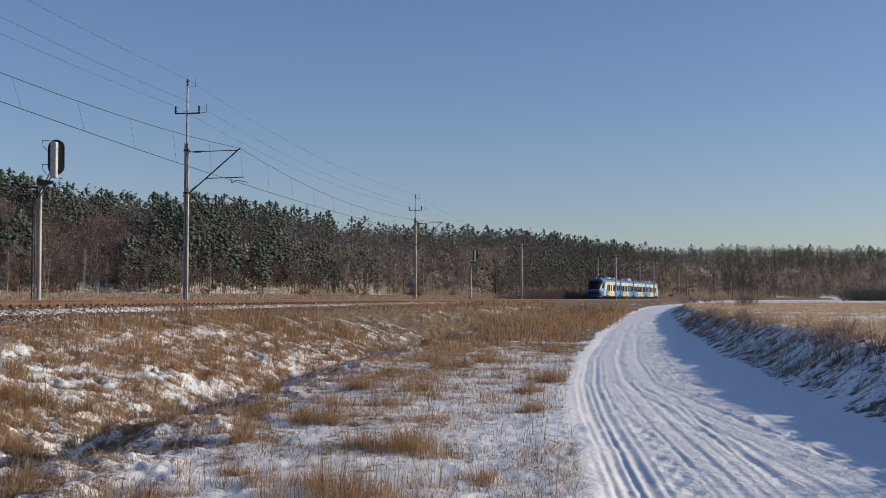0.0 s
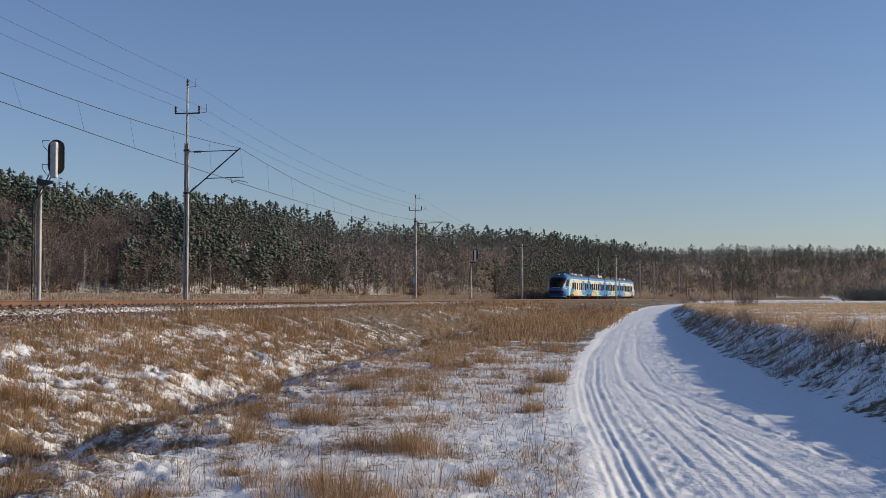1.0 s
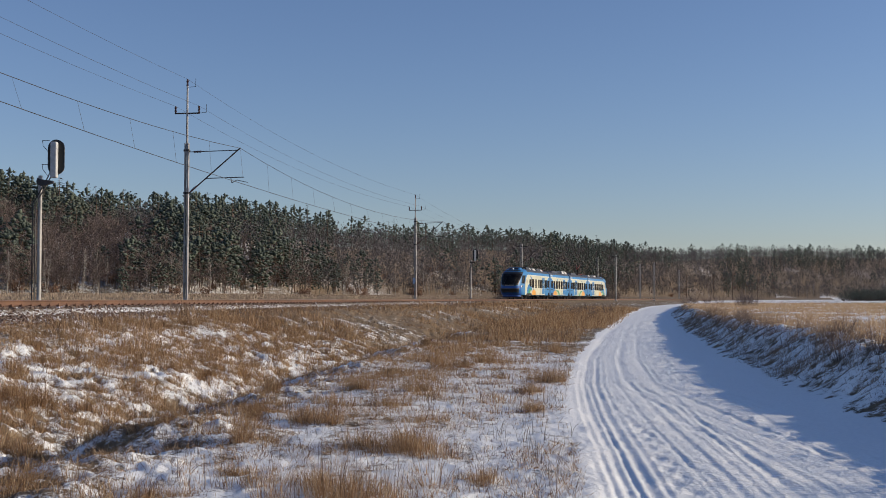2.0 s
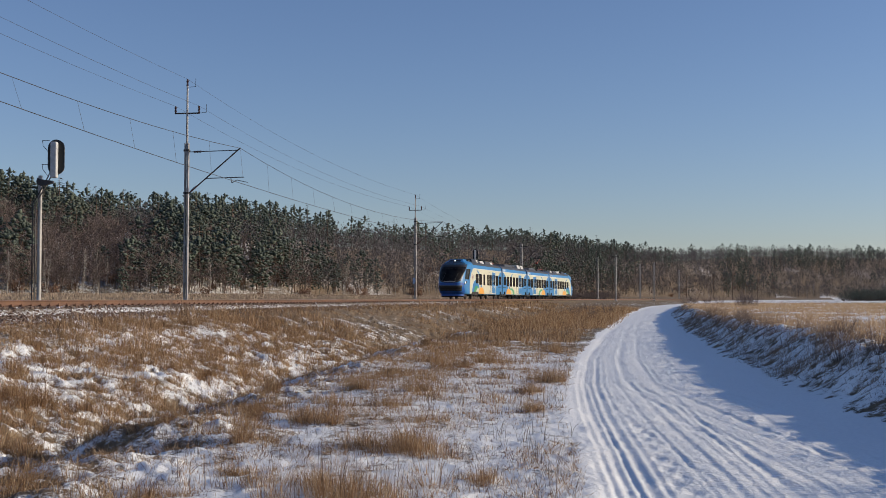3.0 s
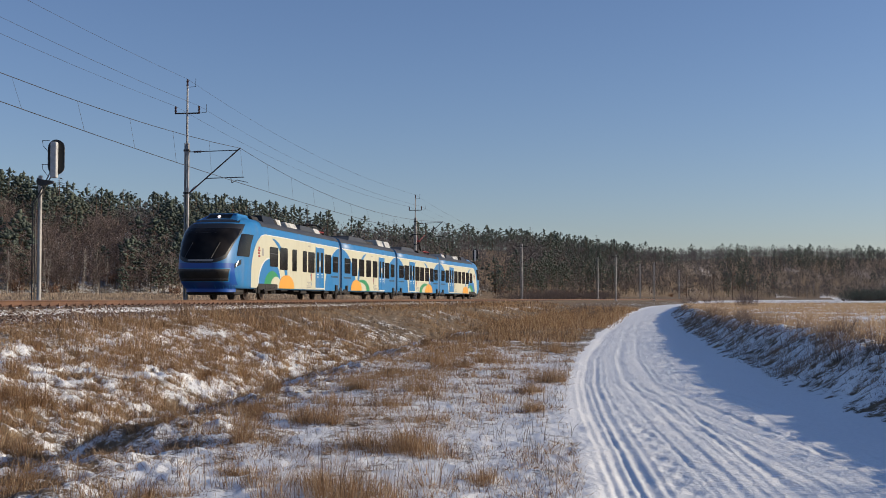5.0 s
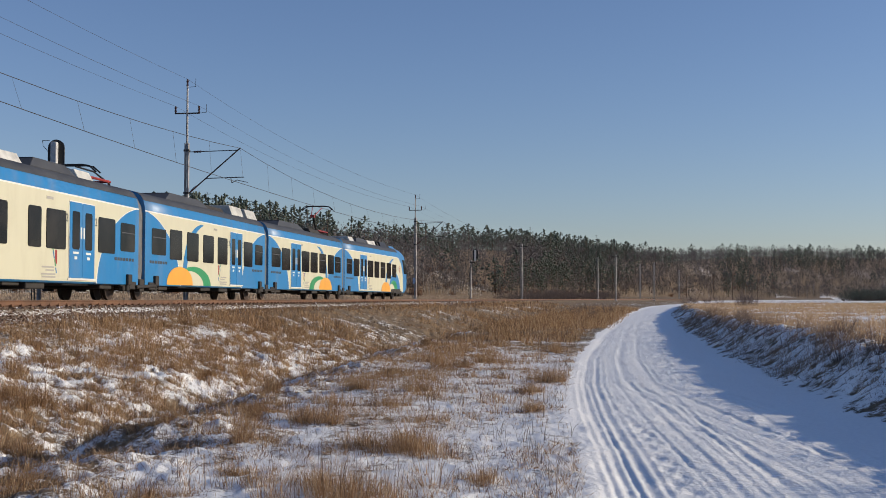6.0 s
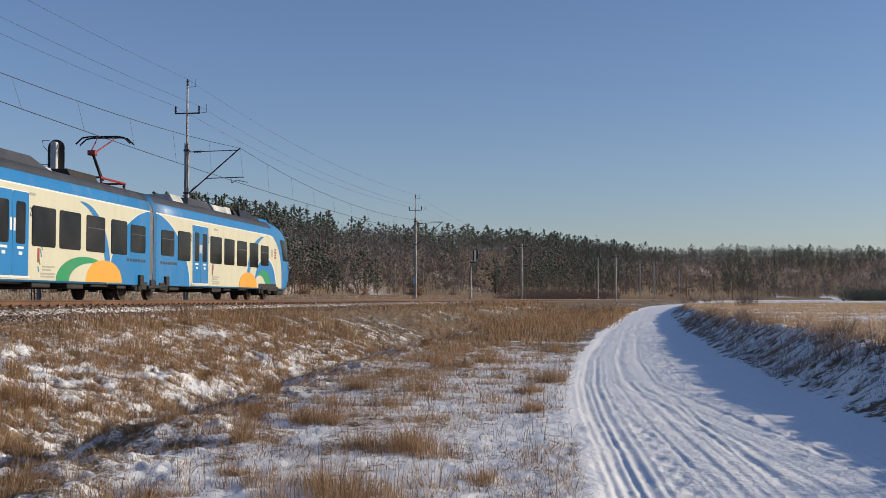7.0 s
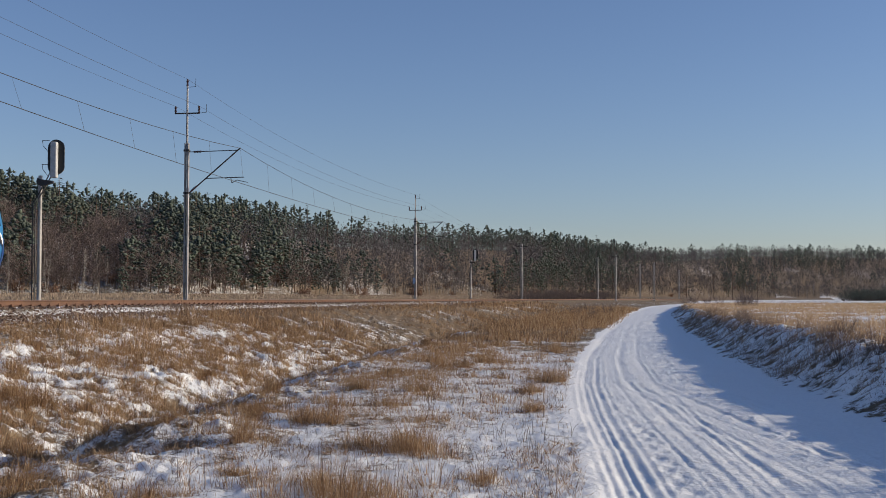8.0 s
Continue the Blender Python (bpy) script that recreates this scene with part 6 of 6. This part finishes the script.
    keep = (rng.random(len(pts)) < np.maximum(smooth01((nz - 0.36) / 0.2) * 0.6 * np.interp(d, [8, 16], [0.35, 1]), np.maximum(1.6 * np.exp(-((u - 9.7) / 0.8) ** 2), np.where((r > -4.6) & (d < 32), 0.5 * smooth01((nz - 0.34) / 0.2), 0)))) & (r < -2.1) & (u > 5)
    p, dd = pts[keep], d[keep]
    blades("dead_weed", "thin dark dead weed stalks poking through snow", p, rng.uniform(0.12, 0.5, len(p)), rng.integers(5, 16, len(p)), rng.uniform(0.05, 0.25, len(p)), 0.0011 + dd * 0.00008, 0.46, STEM, 9, "weeds")
    pts, rng = candidates(15000, 7.5, 34, 28, power=0.85)
    u, r, d = off_line(pts[:, 0], pts[:, 1]), off_road(pts[:, 0], pts[:, 1]), np.hypot(pts[:, 0], pts[:, 1])
    nz = fbm(pts[:, 0], pts[:, 1], 0.9, 3, 73)
    keep = (rng.random(len(pts)) < smooth01((nz - 0.34) / 0.25)) & (r < -2.35) & (u > 3.4)
    p, dd = pts[keep], d[keep]
    blades("snow_stubble", "short dry stubble poking through the snow crust", p, rng.uniform(0.03, 0.15, len(p)), rng.integers(3, 9, len(p)), rng.uniform(0.03, 0.16, len(p)), 0.0012 + dd * 0.00008, 0.5, STRAW, 29)
    # 5. field right of the road
    pts, rng = candidates(12500, 13, 170, 12, az0=4, az1=22.5, power=1.1)
    r, d = off_road(pts[:, 0], pts[:, 1]), np.hypot(pts[:, 0], pts[:, 1])
    nz = fbm(pts[:, 0], pts[:, 1], 0.12, 3, 81)
    keep = (r > 3.6) & (rng.random(len(pts)) < smooth01((nz - 0.25) / 0.22) * 0.9)
    p, dd = pts[keep], d[keep]
    blades("field_stubble", "pale dry grass covering the level field", p, rng.uniform(0.10, 0.40, len(p)), np.full(len(p), 17), 0.2 + dd * 0.006, 0.0034 + dd * 0.00015, 0.52, PALESTRAW, 13)
    # 6. dark stems on the road bank
    pts, rng = candidates(9000, 11, 120, 15, az0=3, az1=22.5, power=1.2)
    r, d = off_road(pts[:, 0], pts[:, 1]), np.hypot(pts[:, 0], pts[:, 1])
    nz = fbm(pts[:, 0], pts[:, 1], 0.5, 3, 91)
    keep = (r > 2.3) & (r < 4.0) & (rng.random(len(pts)) < 0.95 * smooth01((nz - 0.33) / 0.16))
    p, dd = pts[keep], d[keep]
    blades("bank_bramble", "dark brown dead stems covering the road bank", p, rng.uniform(0.12, 0.36, len(p)), np.full(len(p), 25), rng.uniform(0.15, 0.38, len(p)), 0.0016 + dd * 0.00008, 0.6, PALESTEM, 16, "undergrowth")
    # scrub in clumps along the bank, with gaps that let the sun through
    pts, rng = candidates(5200, 6, 75, 19, az0=5, az1=40, power=0.9)
    r, d = off_road(pts[:, 0], pts[:, 1]), np.hypot(pts[:, 0], pts[:, 1])
    nz = fbm(pts[:, 0], pts[:, 1], 0.55, 3, 95)
    keep = (r > 2.35) & (r < 4.1) & (rng.random(len(pts)) < smooth01((nz - 0.39) / 0.10))
    p, dd = pts[keep], d[keep]
    tall = np.interp(r[keep], [2.3, 3.6], [0.35, 1.0]) * (0.4 + 1.2 * nz[keep]) * np.interp(dd, [10, 16, 20, 27, 50, 60], [1.35, 0.75, 0.75, 1.5, 1.6, 1.2])
    blades("bank_scrub", "tall brown dead stalks along the crest of the bank", p, rng.uniform(0.22, 0.62, len(p)) * tall, np.full(len(p), 44), rng.uniform(0.12, 0.34, len(p)), 0.0014 + dd * 0.00006, 0.55, PALESTEM, 20, "undergrowth")
    # 7. meadow beyond the railway
    pts, rng = candidates(8000, 38, 330, 17, az0=-21.5, az1=13, power=0.8)
    u, d = off_line(pts[:, 0], pts[:, 1]), np.hypot(pts[:, 0], pts[:, 1])
    de = np.interp(bearing_of(pts[:, 0], pts[:, 1]), WOOD_BEARING, WOOD_DISTANCE)
    keep = (u < -4.5) & (d < de + 4)
    p, dd = pts[keep], d[keep]
    blades("meadow_reeds", "pale brown reeds and grass between railway and wood", p, rng.uniform(0.4, 0.75, len(p)), np.full(len(p), 7), 0.4 + dd * 0.004, 0.007 + dd * 0.00020, 0.2, REED, 18)


grass_everywhere()


def bushes():
    rng = np.random.default_rng(23)
    group = "bushes along railway and road"

    def bush(x, y, size, k, label, name="shrub"):
        v, f, m = shrubs[k]
        root = tagged(new(name), label, "bush", group)
        root.matrix_basis = pose(x, y, float(ground_z(x, y)[0]), 0, 0, rng.random() * 360)
        root.scale = (size, size, size)
        for nm, q, mat in (("crown", 0, TWIG), ("stem", 1, BARK)):
            sel = f[m == q]
            used, inv = np.unique(sel, return_inverse=True)
            soup_object(nm, v[used], inv.reshape(-1, 3), None, [mat], np.full(len(used), 0.35), root)
    for x, y, size in ((30.5, 150, 0.8), (32.0, 152, 0.9), (33.3, 151, 0.8), (34.6, 150, 0.9), (38.3, 155, 0.8), (39.4, 154, 0.9), (29.8, 120, 0.9), (30.8, 121, 1.0), (32.1, 123, 0.8), (11.6, 104, 0.7), (12.3, 98, 0.6), (15.2, 110, 0.8), (14.5, 120, 0.7)):
        bush(x, y, size, int(rng.integers(0, 5)), "dark leafless bush standing in the dry grass")
    for y, r, size in ((10.5, 3.3, 0.50), (12.6, 3.6, 0.55), (15.2, 3.5, 0.45), (20.5, 3.5, 0.50), (22.0, 3.2, 0.55), (24.5, 3.9, 0.45), (33.0, 3.6, 0.5), (37.5, 3.3, 0.46), (39.5, 3.6, 0.52), (42.0, 3.2, 0.48), (45.0, 3.8, 0.45), (52.0, 3.4, 0.5), (58.0, 3.6, 0.6)):
        bush(float(np.interp(y, ROAD_Y, ROAD_X)) + r * 0.92, y, size * 0.62, int(rng.integers(0, 5)), "brown leafless bush on the snowy road bank")
    # a thicket along the far side of the bend
    places = []
    for _ in range(130):
        s, o = rng.uniform(150, 250), -rng.uniform(4, 9)
        p, a = line_at(s, o)
        places.append((p.x, p.y, float(ground_z(p.x, p.y)[0]), rng.uniform(0.7, 1.3), rng.random() * 6.28, int(rng.integers(0, 5)), float(rng.random() * 0.5)))
    plant_many("thicket", "low brown thicket behind the bend of the track", "undergrowth", shrubs, [TWIG, BARK], places)
    places = []
    for _ in range(200):
        bx_, d = 1490 + 160 * rng.random() ** 0.8, rng.uniform(300, 345)
        x = (bx_ - 784) / LENS * d
        places.append((x, d, float(ground_z(x, d)[0]), rng.uniform(0.9, 2.3), rng.random() * 6.28, int(rng.integers(0, 5)), float(rng.random() * 0.3)))
    plant_many("dark_thicket", "dense dark low thicket beyond the field", "thicket", shrubs, [NEEDLE, PINEBARK], places)


bushes()

bolt_down(track)

motions()
